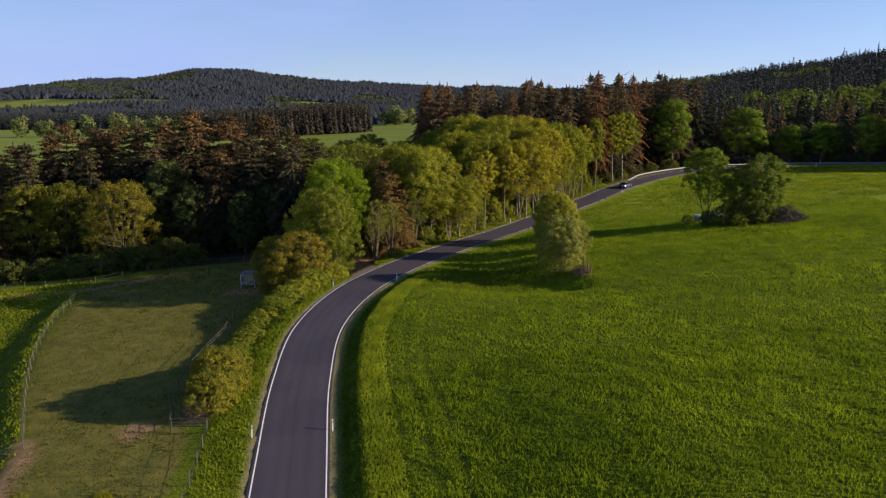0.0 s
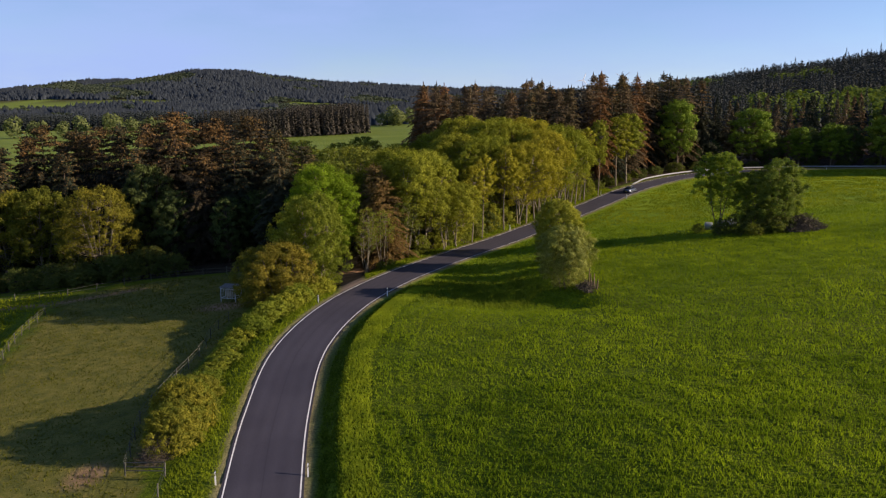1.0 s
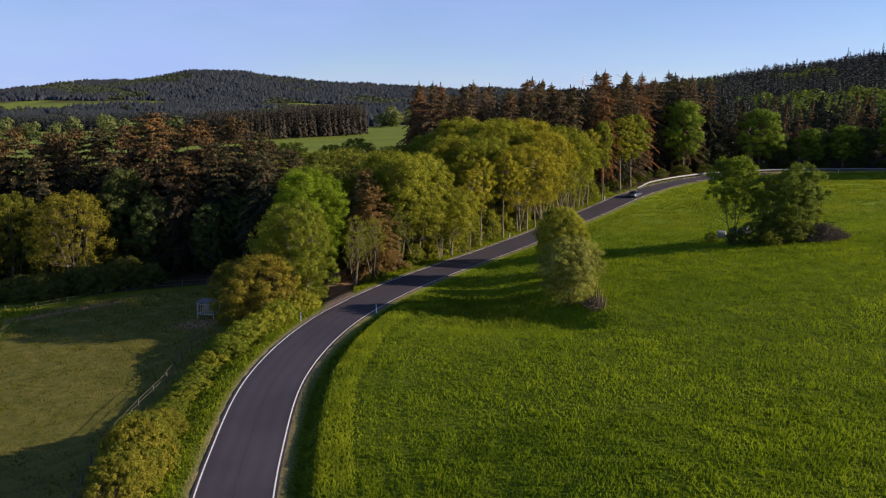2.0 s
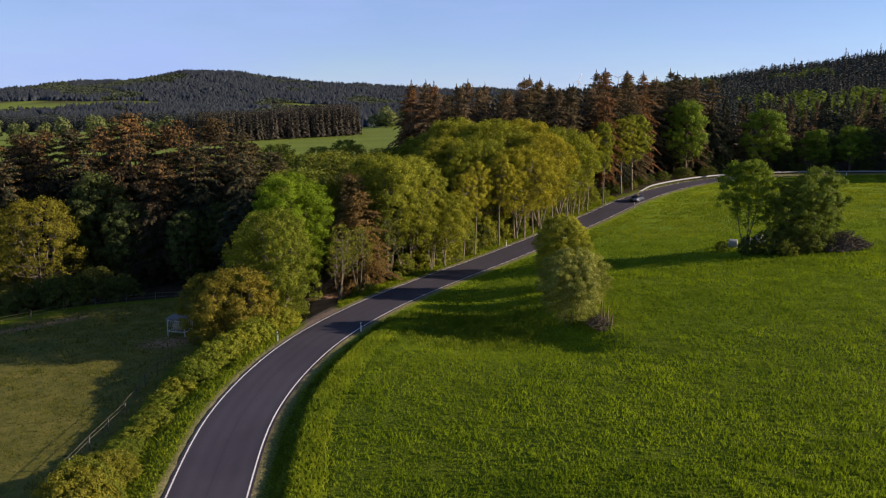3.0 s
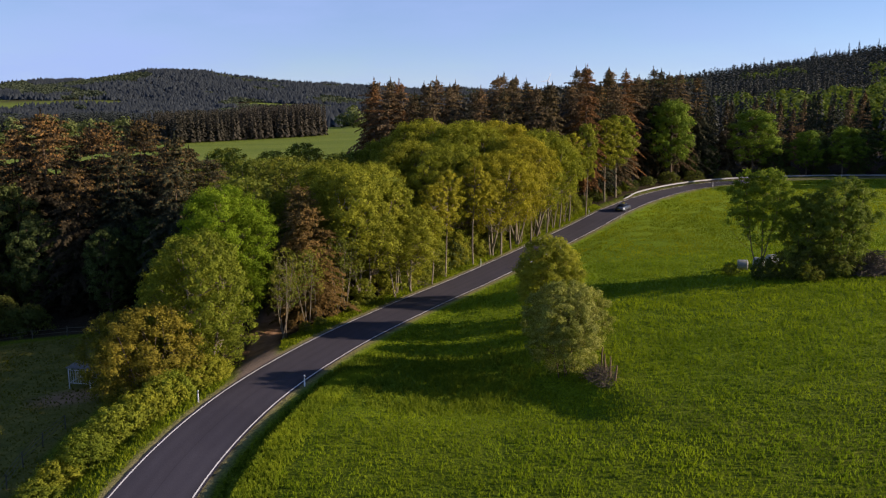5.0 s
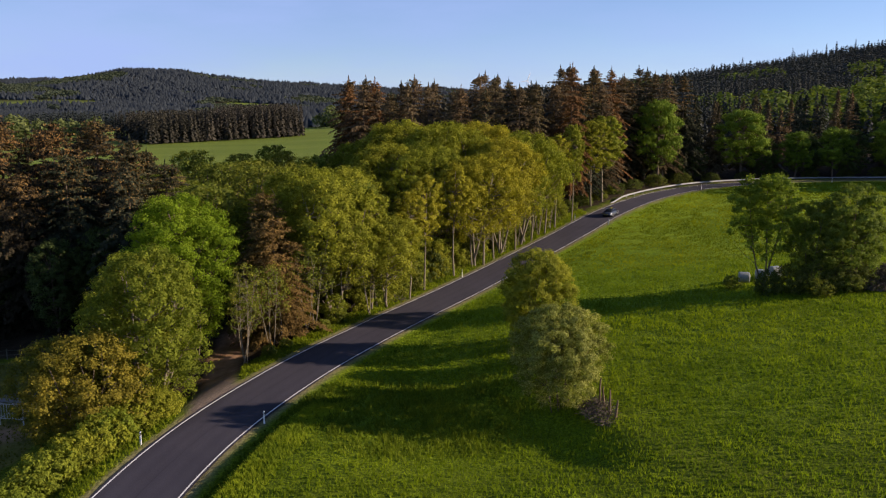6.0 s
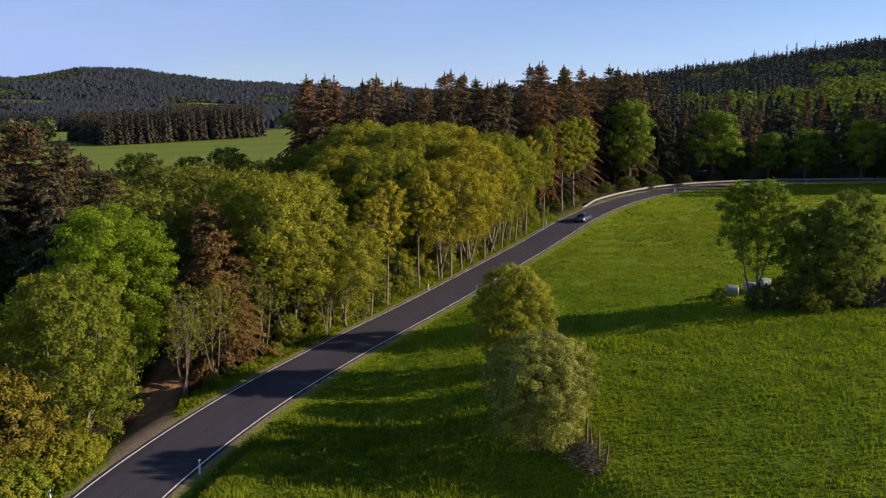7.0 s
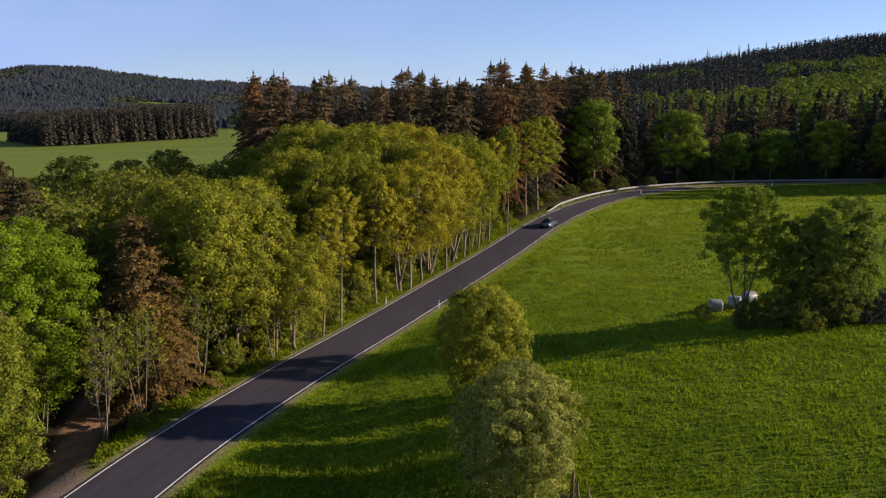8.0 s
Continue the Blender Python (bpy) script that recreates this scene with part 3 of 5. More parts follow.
def broadleaf(name, H, R, low, seed, n, size, leaf, bark, label, trunks=1, clumps=70, thick=0.02, fat=1.0, airy=0.5, limbs=60, lobed=1.0):
    rng = np.random.default_rng(seed)
    top = tagged(new(name), label, "tree")
    clumps = int(clumps * 2.6)
    c, r, crown = crown_of(rng, H, R, low, clumps, int(n * 2.6), size * 0.47, 0.72 if low < 1.5 else 0.6, fat, airy, lobed)
    pieces, many = [], trunks > 1
    stems = []
    for k in range(trunks):
        foot = rng.normal(0, 0.35 * many, 2)
        a = 6.28 * (k + 0.5 * rng.random()) / trunks
        out = R * rng.uniform(0.3, 0.55) * many
        tip = np.array([math.cos(a) * out, math.sin(a) * out, low + (H - low) * rng.uniform(0.66, 0.8)]) + np.append(rng.normal(0, 0.1 * R, 2), 0)
        mid = np.array([*(foot * 0.7 + tip[:2] * 0.32 + rng.normal(0, 0.15, 2)), max(0.22 * H, low * 0.7)])
        pts = spline([(*foot, -0.3), mid, tip], H / 10)
        w = H * thick / (1 + 0.25 * (trunks - 1))
        pieces.append(tube(pts, np.linspace(w, w * 0.2, len(pts)), 7))
        stems.append((pts, w))
    for q in rng.choice(clumps, min(clumps, limbs), replace=False):
        pts, w = min(stems, key=lambda st: np.hypot(*(st[0][-1][:2] - c[q][:2])))
        j = int(np.clip(np.searchsorted(pts[:, 2], c[q][2] - 0.2 * (H - low) * rng.random() - 0.55 * np.linalg.norm(c[q][:2] - pts[-1][:2])), 1, len(pts) - 2))
        bend = pts[j] * 0.45 + c[q] * 0.55 + np.array([0, 0, -0.05 * H * rng.random()])
        pieces.append(tube(np.array([pts[j], bend, c[q]]), [w * 0.33, w * 0.2, w * 0.06], 4))
    part_of("trunk", mesh_of("trunk", *joined(pieces), bark, True), top)
    part_of("crown", mesh_of("crown", *crown, leaf), top)
    return top


def conifer(name, H, R, low, seed, leaf, label, levels=30, per=9, bare=False, sparse=1.0, fine=1.0, taper=0.72, cones=0.0):
    """Spruce: a straight stem with whorls of drooping boughs, each hung with many narrow twigs; cones: the share of
    upper twigs browned for cones and for the sunlit tops.
    """
    rng = np.random.default_rng(seed)
    top = tagged(new(name), label, "tree")
    up = np.array([0, 0, 1.0])
    f = np.repeat(((np.arange(levels) + rng.random(levels) * 0.9) / levels) ** 0.92, per)
    f = np.concatenate([f, 1 - 0.16 * rng.random(per * 6)])
    keep = (rng.random(len(f)) < sparse * (1 - 0.35 * f))
    whorl = np.append(np.repeat(0.8 + 0.35 * rng.random(levels), per), np.full(per * 6, 0.9))[keep]
    f = f[keep]
    a = rng.random(len(f)) * 2 * np.pi
    lop = 1 + 0.16 * np.sin(2 * a + rng.uniform(0, 6)) + 0.1 * np.sin(3 * a + 9 * f)
    L = (R * (1 - f) ** taper * whorl * lop + 0.12) * rng.uniform(0.55, 1.12, len(f))
    m = np.maximum(9, (L * (1.2 + 0.5 * L) * 6.2 / fine).astype(int))
    k = np.repeat(np.arange(len(f)), m)
    g = rng.uniform(0.08, 1.0, len(k)) ** 0.75
    out = np.column_stack([np.cos(a), np.sin(a), 0 * a])[k]
    side = np.cross(out, up)
    fk, Lk = f[k][:, None], L[k][:, None]
    rise = 0.02 + 0.5 * fk + 2.6 * np.maximum(0.0, fk - 0.78)
    across = rng.uniform(-1, 1, (len(k), 1)) * (0.08 + 0.24 * Lk * (1.05 - g[:, None]) ** 0.8)
    pos = out * Lk * g[:, None] + up * (low + (H - 0.8 - low) * fk + rise * Lk * g[:, None] - 0.55 * Lk * g[:, None] ** 2) + side * across
    pos += up * (-0.35 * np.abs(across)) + rng.normal(0, 0.05, (len(k), 3))
    nor = unit(up * (0.85 - 0.4 * fk) + out * (0.35 + 0.3 * fk) + side * 0.5 * np.sign(across) + rng.normal(0, 0.28, (len(k), 3)))
    along = out * (0.8 - 0.2 * fk) + side * np.sign(across) * 0.7 + up * (1.6 * fk ** 2 - 0.6) + rng.normal(0, 0.25, (len(k), 3))
    le = rng.uniform(0.6, 1.3, len(k)) * 0.62 * fine * (1 - 0.35 * fk[:, 0])
    for q in range(6):  # the leader
        b = rng.random() * 6.28
        pos = np.vstack([pos, [(math.cos(b) * 0.02 * q, math.sin(b) * 0.02 * q, H - 0.16 * q)]])
        nor = np.vstack([nor, [unit(np.array([math.cos(b), math.sin(b), 0.2]))]])
        along = np.vstack([along, [(math.cos(b) * 0.2 * q, math.sin(b) * 0.2 * q, 1.0)]])
        le = np.append(le, 0.6)
    wide = le * rng.uniform(0.3, 0.55, len(le))
    browned = (rng.random(len(pos)) < cones * np.clip((pos[:, 2] / H - 0.55) * 3.6, 0, 1)) & (np.arange(len(pos)) < len(k))
    stem = [tube([(0, 0, -0.3), (0, 0, H * 0.5), (0, 0, H * 0.98)], [H * 0.011 + 0.05, H * 0.007 + 0.02, 0.02], 6)]
    for q in rng.choice(len(f), min(len(f), 30), replace=False):
        o = np.array([math.cos(a[q]), math.sin(a[q]), 0])
        z0, ri = low + (H - 0.8 - low) * f[q], 0.02 + 0.5 * f[q]
        stem.append(tube(np.array([up * z0, o * L[q] * 0.5 + up * (z0 + L[q] * (0.5 * ri - 0.14)), o * L[q] * 0.95 + up * (z0 + L[q] * (ri - 0.5))]), [0.035, 0.025, 0.01], 4))
    if bare:
        for q in range(26):
            b, zz = rng.random() * 6.28, rng.uniform(0.15, 1.0) * low + 0.1 * H * rng.random()
            le_b = rng.uniform(0.5, 1.6)
            stem.append(tube(np.array([(0, 0, zz), (math.cos(b) * le_b, math.sin(b) * le_b, zz - 0.25 * le_b)]), [0.04, 0.015], 4))
    part_of("trunk", mesh_of("trunk", *joined(stem), BARK, True), top)
    part_of("foliage", mesh_of("foliage", *leaflets(pos[~browned], nor[~browned], along[~browned], le[~browned], wide[~browned]), leaf), top)
    if cones:
        tagged(part_of("cone_crop", mesh_of("cone_crop", *leaflets(pos[browned], nor[browned], along[browned] - up * 0.6, le[browned] * 0.8, wide[browned]), SUNLIT_CONES), top, "brown cones that put the sunlit spruce tops into colour"), kind="stuff")
    return top


def planted(proto, size, spots, group=""):
    """Puts the tree at the first spot and copies at the rest: x, y, height, width as a share of the height's scale, turn."""
    tagged(proto, group=group)
    first = None
    for px, py, tall, wide, turn in spots:
        s = tall / size
        m = Matrix.LocRotScale((px, py, float(height(px, py)[0]) - 0.05), Euler((0, 0, radians(turn))), (s * wide, s * wide, s))
        if first is None:
            first = m
        else:
            copy_thing(proto, m)
    proto.matrix_basis = first
    return proto

rng = np.random.default_rng(5)


def beside_road(x0, x1, step, offset, tall, wide, seed):
    """Spots at even steps along the road, an offset to its side, for planted()."""
    r = np.random.default_rng(seed)
    keep = np.where((LINE[:, 0] > x0) & (LINE[:, 0] < x1) & (LINE[:, 1] > 150))[0][::max(1, round(step))]
    return [(float(LINE[i, 0] + TAN[i, 1] * (offset + r.normal(0, 0.5))), float(LINE[i, 1] - TAN[i, 0] * (offset + r.normal(0, 0.5))), float(tall * r.uniform(0.85, 1.15)), wide, float(r.uniform(0, 360))) for i in keep]


def off_verge(spots, size, spread):
    """Moves spots on the wooded side away from the road until their crowns leave its verge free."""
    out = []
    for px, py, tall, wide, turn in spots:
        i = int(np.argmin((LINE[:, 0] - px) ** 2 + (LINE[:, 1] - py) ** 2))
        d = float(by_road(px, py)[0][0])
        lack = d + 4.7 + 0.85 * spread * tall / size * wide
        if -14 < d < 0 < lack:
            px, py = px - float(TAN[i, 1]) * lack, py + float(TAN[i, 0]) * lack
        out.append((px, py, tall, wide, turn))
    return out


# roadside trees
planted(broadleaf("hazel_tree", 9.5, 4.8, -1.5, 11, 9500, 0.3, AMBER, BARK, "olive-brown young hazel leaning over the hedge", 4, 78, 0.02, 0.95, 0.5, 60, 2.0), 9.5,
        [(-20.4, 112.2, 9.6, 1.05, 0), (-24.2, 115.6, 8.5, 1.0, 130)])
planted(broadleaf("roadside_tree", 14, 5.4, 3.0, 12, 15000, 0.31, OLIVE, PALE_BARK, "yellow-green feathery broadleaf tree in spring leaf by the road", 3, 124, 0.017, 1.02, 0.6, 110, 1.6), 14,
        [(-3.6, 140.8, 17.2, 1.0, 70), (-7.0, 147.0, 18.2, 1.0, 200), (2.6, 144.2, 11.5, 1.15, 310), (9.0, 166.0, 18.0, 1.0, 20),
         (15.5, 164.0, 16.5, 0.95, 140), (3.0, 171.0, 18.5, 1.05, 250), (-3.0, 160.0, 16.5, 1.1, 90), (24.5, 176.5, 18.5, 0.95, 33)], "roadside trees")
planted(broadleaf("verge_tree", 14, 5.0, 0.6, 18, 15000, 0.3, VERGE_LEAF, PALE_BARK, "green broadleaf tree with a dense crown above the hedge", 3, 140, 0.02, 0.95, 0.6, 110, 1.5), 14,
        [(-17.0, 117.4, 15.4, 0.94, 0), (-19.6, 123.0, 13.8, 0.9, 100)], "verge trees")
planted(broadleaf("maple_tree", 17, 5.4, 1.0, 13, 25000, 0.27, LIME, BARK, "bright fresh-green maple with a dense rounded crown", 1, 165, 0.02, 1.05, 0.4, 80, 0.8), 17,
        [(-18.2, 132.5, 18.2, 1.09, 0)])
planted(broadleaf("round_tree", 18, 6.8, 3.4, 14, 19000, 0.36, OLIVE, PALE_BARK, "broad yellow-green tree with several stems by the road", 4, 146, 0.013, 1.03, 0.6, 130, 1.2), 18,
        [(20.0, 170.5, 18.5, 1.0, 0), (12.0, 177.0, 21.0, 1.05, 100), (18.5, 183.0, 20.3, 1.0, 210), (27.5, 184.0, 16.8, 0.9, 300), (5.0, 181.0, 21.6, 0.95, 60), (-1.5, 183.0, 18.6, 0.9, 20)], "round trees")
planted(broadleaf("slender_tree", 16, 3.0, 5.6, 15, 5500, 0.4, VERGE_LEAF, PALE_BARK, "slender tree with a narrow bright crown on a bare stem", 1, 60, 0.011), 16,
        [(35.6, 190.8, 18.0, 0.66, 0), (46.3, 210.8, 18.2, 1.25, 90), (42.8, 206.0, 17.6, 1.1, 200)], "slender trees")
planted(broadleaf("beech_tree", 20, 5.6, 3.4, 16, 7500, 0.54, BEECH, BARK, "tall green beech at the bend beside the guardrail", 1, 40, 0.018, 1.25, 0.4, 50, 2.2), 20,
        [(66.2, 236.8, 21.2, 0.86, 0), (91.0, 246.5, 18.4, 1.2, 120), (104.0, 245.0, 12.5, 1.1, 240), (113.0, 244.0, 13.5, 1.1, 40), (127.0, 243.0, 15.5, 1.1, 170), (141.0, 241.0, 15.0, 1.1, 290)], "beeches")
planted(broadleaf("copse_tree", 15, 5.2, 0.5, 17, 2700, 0.6, GREEN, BARK, "olive-green woodland tree in young leaf", 2, 84), 15,
        [(float(px), float(py), float(rng.uniform(14.5, 18.0)), float(rng.uniform(0.85, 1.1)), float(rng.uniform(0, 360)))
         for px, py in [(-18, 147), (-21, 142), (-20, 155), (-9, 158), (-23, 163), (-15, 167), (-6, 152), (-6, 169), (-29, 171), (-18, 177), (-9, 181), (-1, 150), (-35, 181), (-25, 187), (-12, 193),
                        (-43, 190), (-2, 190), (-56, 204), (-48, 201), (-40, 205), (-32, 201), (-25, 206), (-17, 203), (-9, 207), (-52, 214), (-36, 215), (-20, 214)]], "copse trees")

# lone bushes and the clump in the meadow
# the two lower copies are added behind the first, for their shadow
planted(broadleaf("blossoming_hawthorn", 8, 3.75, 0.1, 21, 27000, 0.19, WHITISH, BARK, "pale hawthorn bush in blossom standing in the meadow", 7, 160, 0.012, 0.92, 0.72, 150), 8,
        [(16.0, 107.8, 8.6, 1.0, 0), (17.3, 112.6, 5.6, 0.95, 120), (18.4, 117.4, 5.2, 0.95, 220)], "hawthorns on the old fence line")
planted(broadleaf("willow_bush", 9, 3.7, -0.2, 22, 17000, 0.25, WILLOW, BARK, "yellow-green willow bush in the meadow", 5, 130, 0.013), 9,
        [(17.2, 123.4, 9.7, 1.0, 0)])
planted(broadleaf("clump_tree", 13, 3.9, 0.6, 23, 7000, 0.38, CLUMP_SHADE, BARK, "bushy green tree in a clump on the meadow", 4, 62, 0.012, 1.0, 0.5, 60, 1.9), 13,
        [(47.7, 130.6, 10.2, 0.95, 140), (50.9, 129.4, 12.0, 1.02, 210), (52.4, 131.0, 9.0, 1.0, 280)], "meadow clump")

planted(broadleaf("stemmed_tree", 13, 3.9, 3.4, 123, 6000, 0.38, CLUMP_LEAF, BARK, "green tree on two thin stems beside the wrapped bales", 3, 55, 0.011, 0.95, 0.7, 60, 2.0), 13,
        [(43.3, 132.2, 13.2, 1.0, 20)])

# left wood edge
planted(broadleaf("spreading_tree", 15, 6.6, 1.0, 24, 6500, 0.4, OCHRE, PALE_BARK, "spreading ochre-green tree at the edge of the paddock", 6, 110, 0.02, 0.9, 0.9, 190), 15,
        [(-58.4, 146.0, 16.3, 1.02, 0)])
planted(broadleaf("edge_tree", 14, 5.2, 0.8, 25, 6000, 0.44, OCHRE, PALE_BARK, "green tree at the wood edge behind the paddock", 4, 90, 0.02, 1.0, 0.85, 80), 14,
        [(-71.5, 152.0, 17.0, 0.95, 0), (-78.5, 152.5, 17.2, 0.95, 90), (-65.0, 150.0, 10.5, 0.9, 10)], "wood edge trees")
planted(broadleaf("shaded_tree", 15, 5.2, 0.5, 30, 6500, 0.46, SHADE_LEAF, BARK, "dark green wood-edge tree, shade put into its leaf colour", 2, 84), 15,
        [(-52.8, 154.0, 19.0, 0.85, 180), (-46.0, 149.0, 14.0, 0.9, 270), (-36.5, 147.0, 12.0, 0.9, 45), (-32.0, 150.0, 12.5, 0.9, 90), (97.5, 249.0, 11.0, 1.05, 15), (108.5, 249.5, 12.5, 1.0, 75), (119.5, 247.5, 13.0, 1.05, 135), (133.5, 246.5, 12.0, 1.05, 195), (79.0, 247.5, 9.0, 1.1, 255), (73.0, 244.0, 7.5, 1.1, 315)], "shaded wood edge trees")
planted(broadleaf("wood_shrub", 4, 2.9, -1.2, 26, 2000, 0.36, DEEP, BARK, "dark green shrub at the foot of the wood", 3, 54, 0.012, 1.0, 0.3, 40, 3.0), 4,
        off_verge([(-52.0, 139.0, 4.8, 1.0, 0), (-44.5, 141.0, 3.8, 1.1, 40), (-58.0, 137.5, 3.2, 1.2, 80), (-63.0, 138.0, 2.6, 1.3, 120), (-68.0, 138.5, 3.0, 1.2, 160), (-74.0, 139.0, 3.0, 1.2, 200), (-80.0, 141.0, 3.2, 1.2, 240), (-55.0, 141.5, 4.4, 1.15, 33), (-60.5, 140.5, 4.0, 1.25, 93), (-65.5, 141.5, 3.8, 1.3, 153), (-71.0, 142.0, 3.6, 1.3, 213), (-77.0, 142.5, 3.8, 1.3, 273), (-48.5, 141.5, 5.2, 0.95, 303),
         (7.0, 151.5, 5.0, 0.9, 10), (10.5, 156.5, 4.5, 0.9, 50), (18.0, 166.0, 4.0, 1.0, 90), (27.0, 178.5, 4.0, 1.0, 130), (-21.5, 121.0, 5.0, 1.0, 20), (-23.5, 127.0, 5.0, 1.1, 200), (-27.0, 134.0, 5.0, 1.1, 77),
         (43.2, 131.0, 2.8, 0.8, 15), (45.2, 130.4, 3.4, 0.8, 95), (47.6, 130.0, 4.0, 0.8, 175), (49.8, 128.8, 3.2, 0.9, 255), (52.2, 129.0, 3.0, 0.9, 335)] + beside_road(39, 135, 8.0, -9.5, 2.7, 1.3, 81), 4, 2.9), "wood shrubs")

planted(broadleaf("understory_shrub", 5, 2.2, -0.6, 28, 3000, 0.26, VERGE_LEAF, BARK, "fresh green hazel shrub under the roadside trees", 3, 46, 0.012), 5,
        off_verge([(-6.4, 139.5, 4.5, 1.0, 0), (-0.6, 142.6, 6.0, 1.0, 60), (2.2, 147.0, 5.0, 1.1, 120), (5.2, 149.6, 6.5, 1.0, 180), (8.6, 160.0, 6.0, 1.1, 240), (13.0, 161.5, 5.0, 1.1, 300), (17.0, 167.5, 6.0, 1.0, 30), (22.0, 174.0, 5.0, 1.1, 90),
         (26.0, 179.5, 5.5, 1.0, 150), (30.5, 185.5, 5.0, 1.0, 210), (34.0, 193.0, 4.5, 1.0, 270), (-12.0, 141.5, 5.0, 1.1, 330), (-5.0, 146.0, 6.0, 1.0, 15), (-3.0, 138.6, 3.6, 1.0, 75), (1.4, 144.2, 4.2, 1.0, 135), (4.0, 147.2, 5.2, 1.0, 195), (7.0, 153.4, 5.4, 0.9, 255), (10.2, 157.6, 5.6, 0.9, 315), (0.5, 145.5, 7.0, 0.9, 45)]
        + beside_road(12, 33, 5.0, -9.2, 4.6, 0.95, 83), 5, 2.2), "understory shrubs")

planted(broadleaf("pole_tree", 15, 2.6, 6.0, 29, 2900, 0.38, OLIVE, PALE_BARK, "tall thin tree with a bare stem in the roadside row", 1, 34, 0.0095), 15,
        [(-2.2, 139.4, 13.5, 1.0, 0), (1.0, 143.0, 15.0, 1.0, 50), (5.6, 147.6, 14.0, 1.0, 100), (7.6, 151.6, 15.5, 1.0, 150), (12.0, 158.6, 16.0, 1.0, 200), (15.0, 163.2, 15.0, 1.0, 250), (18.6, 167.0, 16.5, 1.0, 300), (22.6, 172.2, 16.0, 1.0, 350),
         (26.0, 177.4, 17.0, 1.0, 40), (29.0, 181.8, 16.0, 1.0, 90), (31.6, 186.2, 16.5, 1.0, 140), (24.4, 179.0, 15.0, 1.0, 190), (20.6, 174.4, 15.0, 1.0, 240)], "roadside pole trees")

# hedge by the road
hedge = [(-20.7, 69.6, 3.7, 1.05), (-20.6, 72.4, 4.7, 0.95), (-21.5, 75.4, 4.2, 0.95), (-21.7, 78.6, 3.0, 1.2), (-21.9, 81.4, 1.6, 2.0), (-21.8, 84.3, 1.25, 2.5), (-21.8, 87.2, 1.2, 2.6), (-21.8, 90.0, 1.25, 2.5),
         (-21.7, 93.0, 1.5, 2.1), (-21.6, 96.3, 2.1, 1.6), (-21.2, 99.5, 2.7, 1.2), (-20.3, 102.5, 3.2, 1.05), (-19.2, 105.5, 3.2, 1.0), (-18.0, 108.3, 3.4, 1.0), (-16.9, 111.0, 3.0, 1.0), (-15.8, 114.0, 2.8, 1.0)]
hedge = [(px - 0.45 * ease(102, 96, py), py, tall, wide * (1 - 0.13 * float(ease(102, 96, py)))) for px, py, tall, wide in hedge]
fill = [((a[0] + b[0]) / 2 + 0.9 * math.sin(k * 2.3), (a[1] + b[1]) / 2, 0.47 * (a[2] + b[2]), (a[3] + b[3]) / 2) for k, (a, b) in enumerate(zip(hedge, hedge[1:]))]
planted(broadleaf("hedge_shrub", 3, 2.5, -0.9, 27, 3500, 0.26, HEDGE, BARK, "yellow-green hedge shrub along the road verge", 3, 60, 0.012), 3,
        [(*h, float(k * 67 % 360)) for k, h in enumerate(hedge[4:] + fill[4:])], "roadside hedge")
planted(broadleaf("bramble_shrub", 4, 2.9, -0.9, 127, 6500, 0.22, BRAMBLE, BARK, "tall olive-brown shrub at the end of the hedge", 5, 80, 0.01, 0.9, 0.5, 60, 1.6), 4,
        [(*h[:2], h[2] * 1.06, h[3], float(k * 67 % 360)) for k, h in enumerate(hedge[:4] + fill[:4])], "tall hedge end")

# conifers
def spread_out(ring, step, seed, keep=1.0):
    r = np.random.default_rng(seed)
    a = np.array(ring)
    xs, ys = np.meshgrid(np.arange(a[:, 0].min(), a[:, 0].max(), step), np.arange(a[:, 1].min(), a[:, 1].max(), step))
    xs, ys = xs.ravel() + r.uniform(-0.38, 0.38, xs.size) * step, ys.ravel() + r.uniform(-0.38, 0.38, ys.size) * step
    ok = inside(xs, ys, ring) & (r.random(xs.size) < keep)
    d, _ = by_road(xs, ys)
    ok &= d < -6.5
    return list(zip(xs[ok], ys[ok]))


def shared_out(protos, spots, lo, hi, seed, group):
    r = np.random.default_rng(seed)
    pick = r.choice(len(protos), len(spots), p=[w for *_, w in protos])
    for q, (proto, size, _) in enumerate(protos):
        mine = [(float(sx), float(sy), float(r.uniform(lo, hi)), float(r.uniform(0.85, 1.2)), float(r.uniform(0, 360))) for (sx, sy), p in zip(spots, pick) if p == q]
        if mine:
            planted(proto, size, mine, group)


left_front = [(-86.2, 158, 18.5), (-81.0, 157, 20.0), (-92.0, 162, 19.0), (-76.0, 164, 25.8), (-71.0, 168, 24.0), (-63.9, 162, 24.3), (-57.3, 168, 24.0), (-49.4, 160, 25.7), (-43.2, 166, 23.8),
              (-35.2, 160, 23.7), (-30.0, 164, 19.0), (-36.4, 152, 20.0), (-41.2, 150, 18.5), (-69.0, 157, 20.0), (-55.5, 158, 20.0), (-29.0, 152, 17.0), (-86.4, 178, 20.0), (-79.4, 180, 21.5)]
left_back = [(-68.2, 181, 21.0), (-60.2, 183, 21.0), (-52.8, 180, 22.0), (-44.7, 179, 20.5), (-95.0, 174, 18.0), (-37.0, 176, 19.0), (-90.0, 170, 22.0), (-82.0, 170, 24.0), (-64.5, 173, 24.0),
              (-53.0, 172, 24.5), (-48.0, 174, 23.0), (-39.0, 170, 22.5), (-98.0, 166, 18.0), (-89.0, 153, 15.0), (-74.0, 174, 24.0), (-27.5, 147.5, 18.5), (-24.5, 152.5, 18.0), (-30.0, 157.0, 21.0), (-84.0, 163.0, 22.5), (-68.0, 165.5, 23.0), (-60.0, 175.5, 23.0)]
left_front += left_back
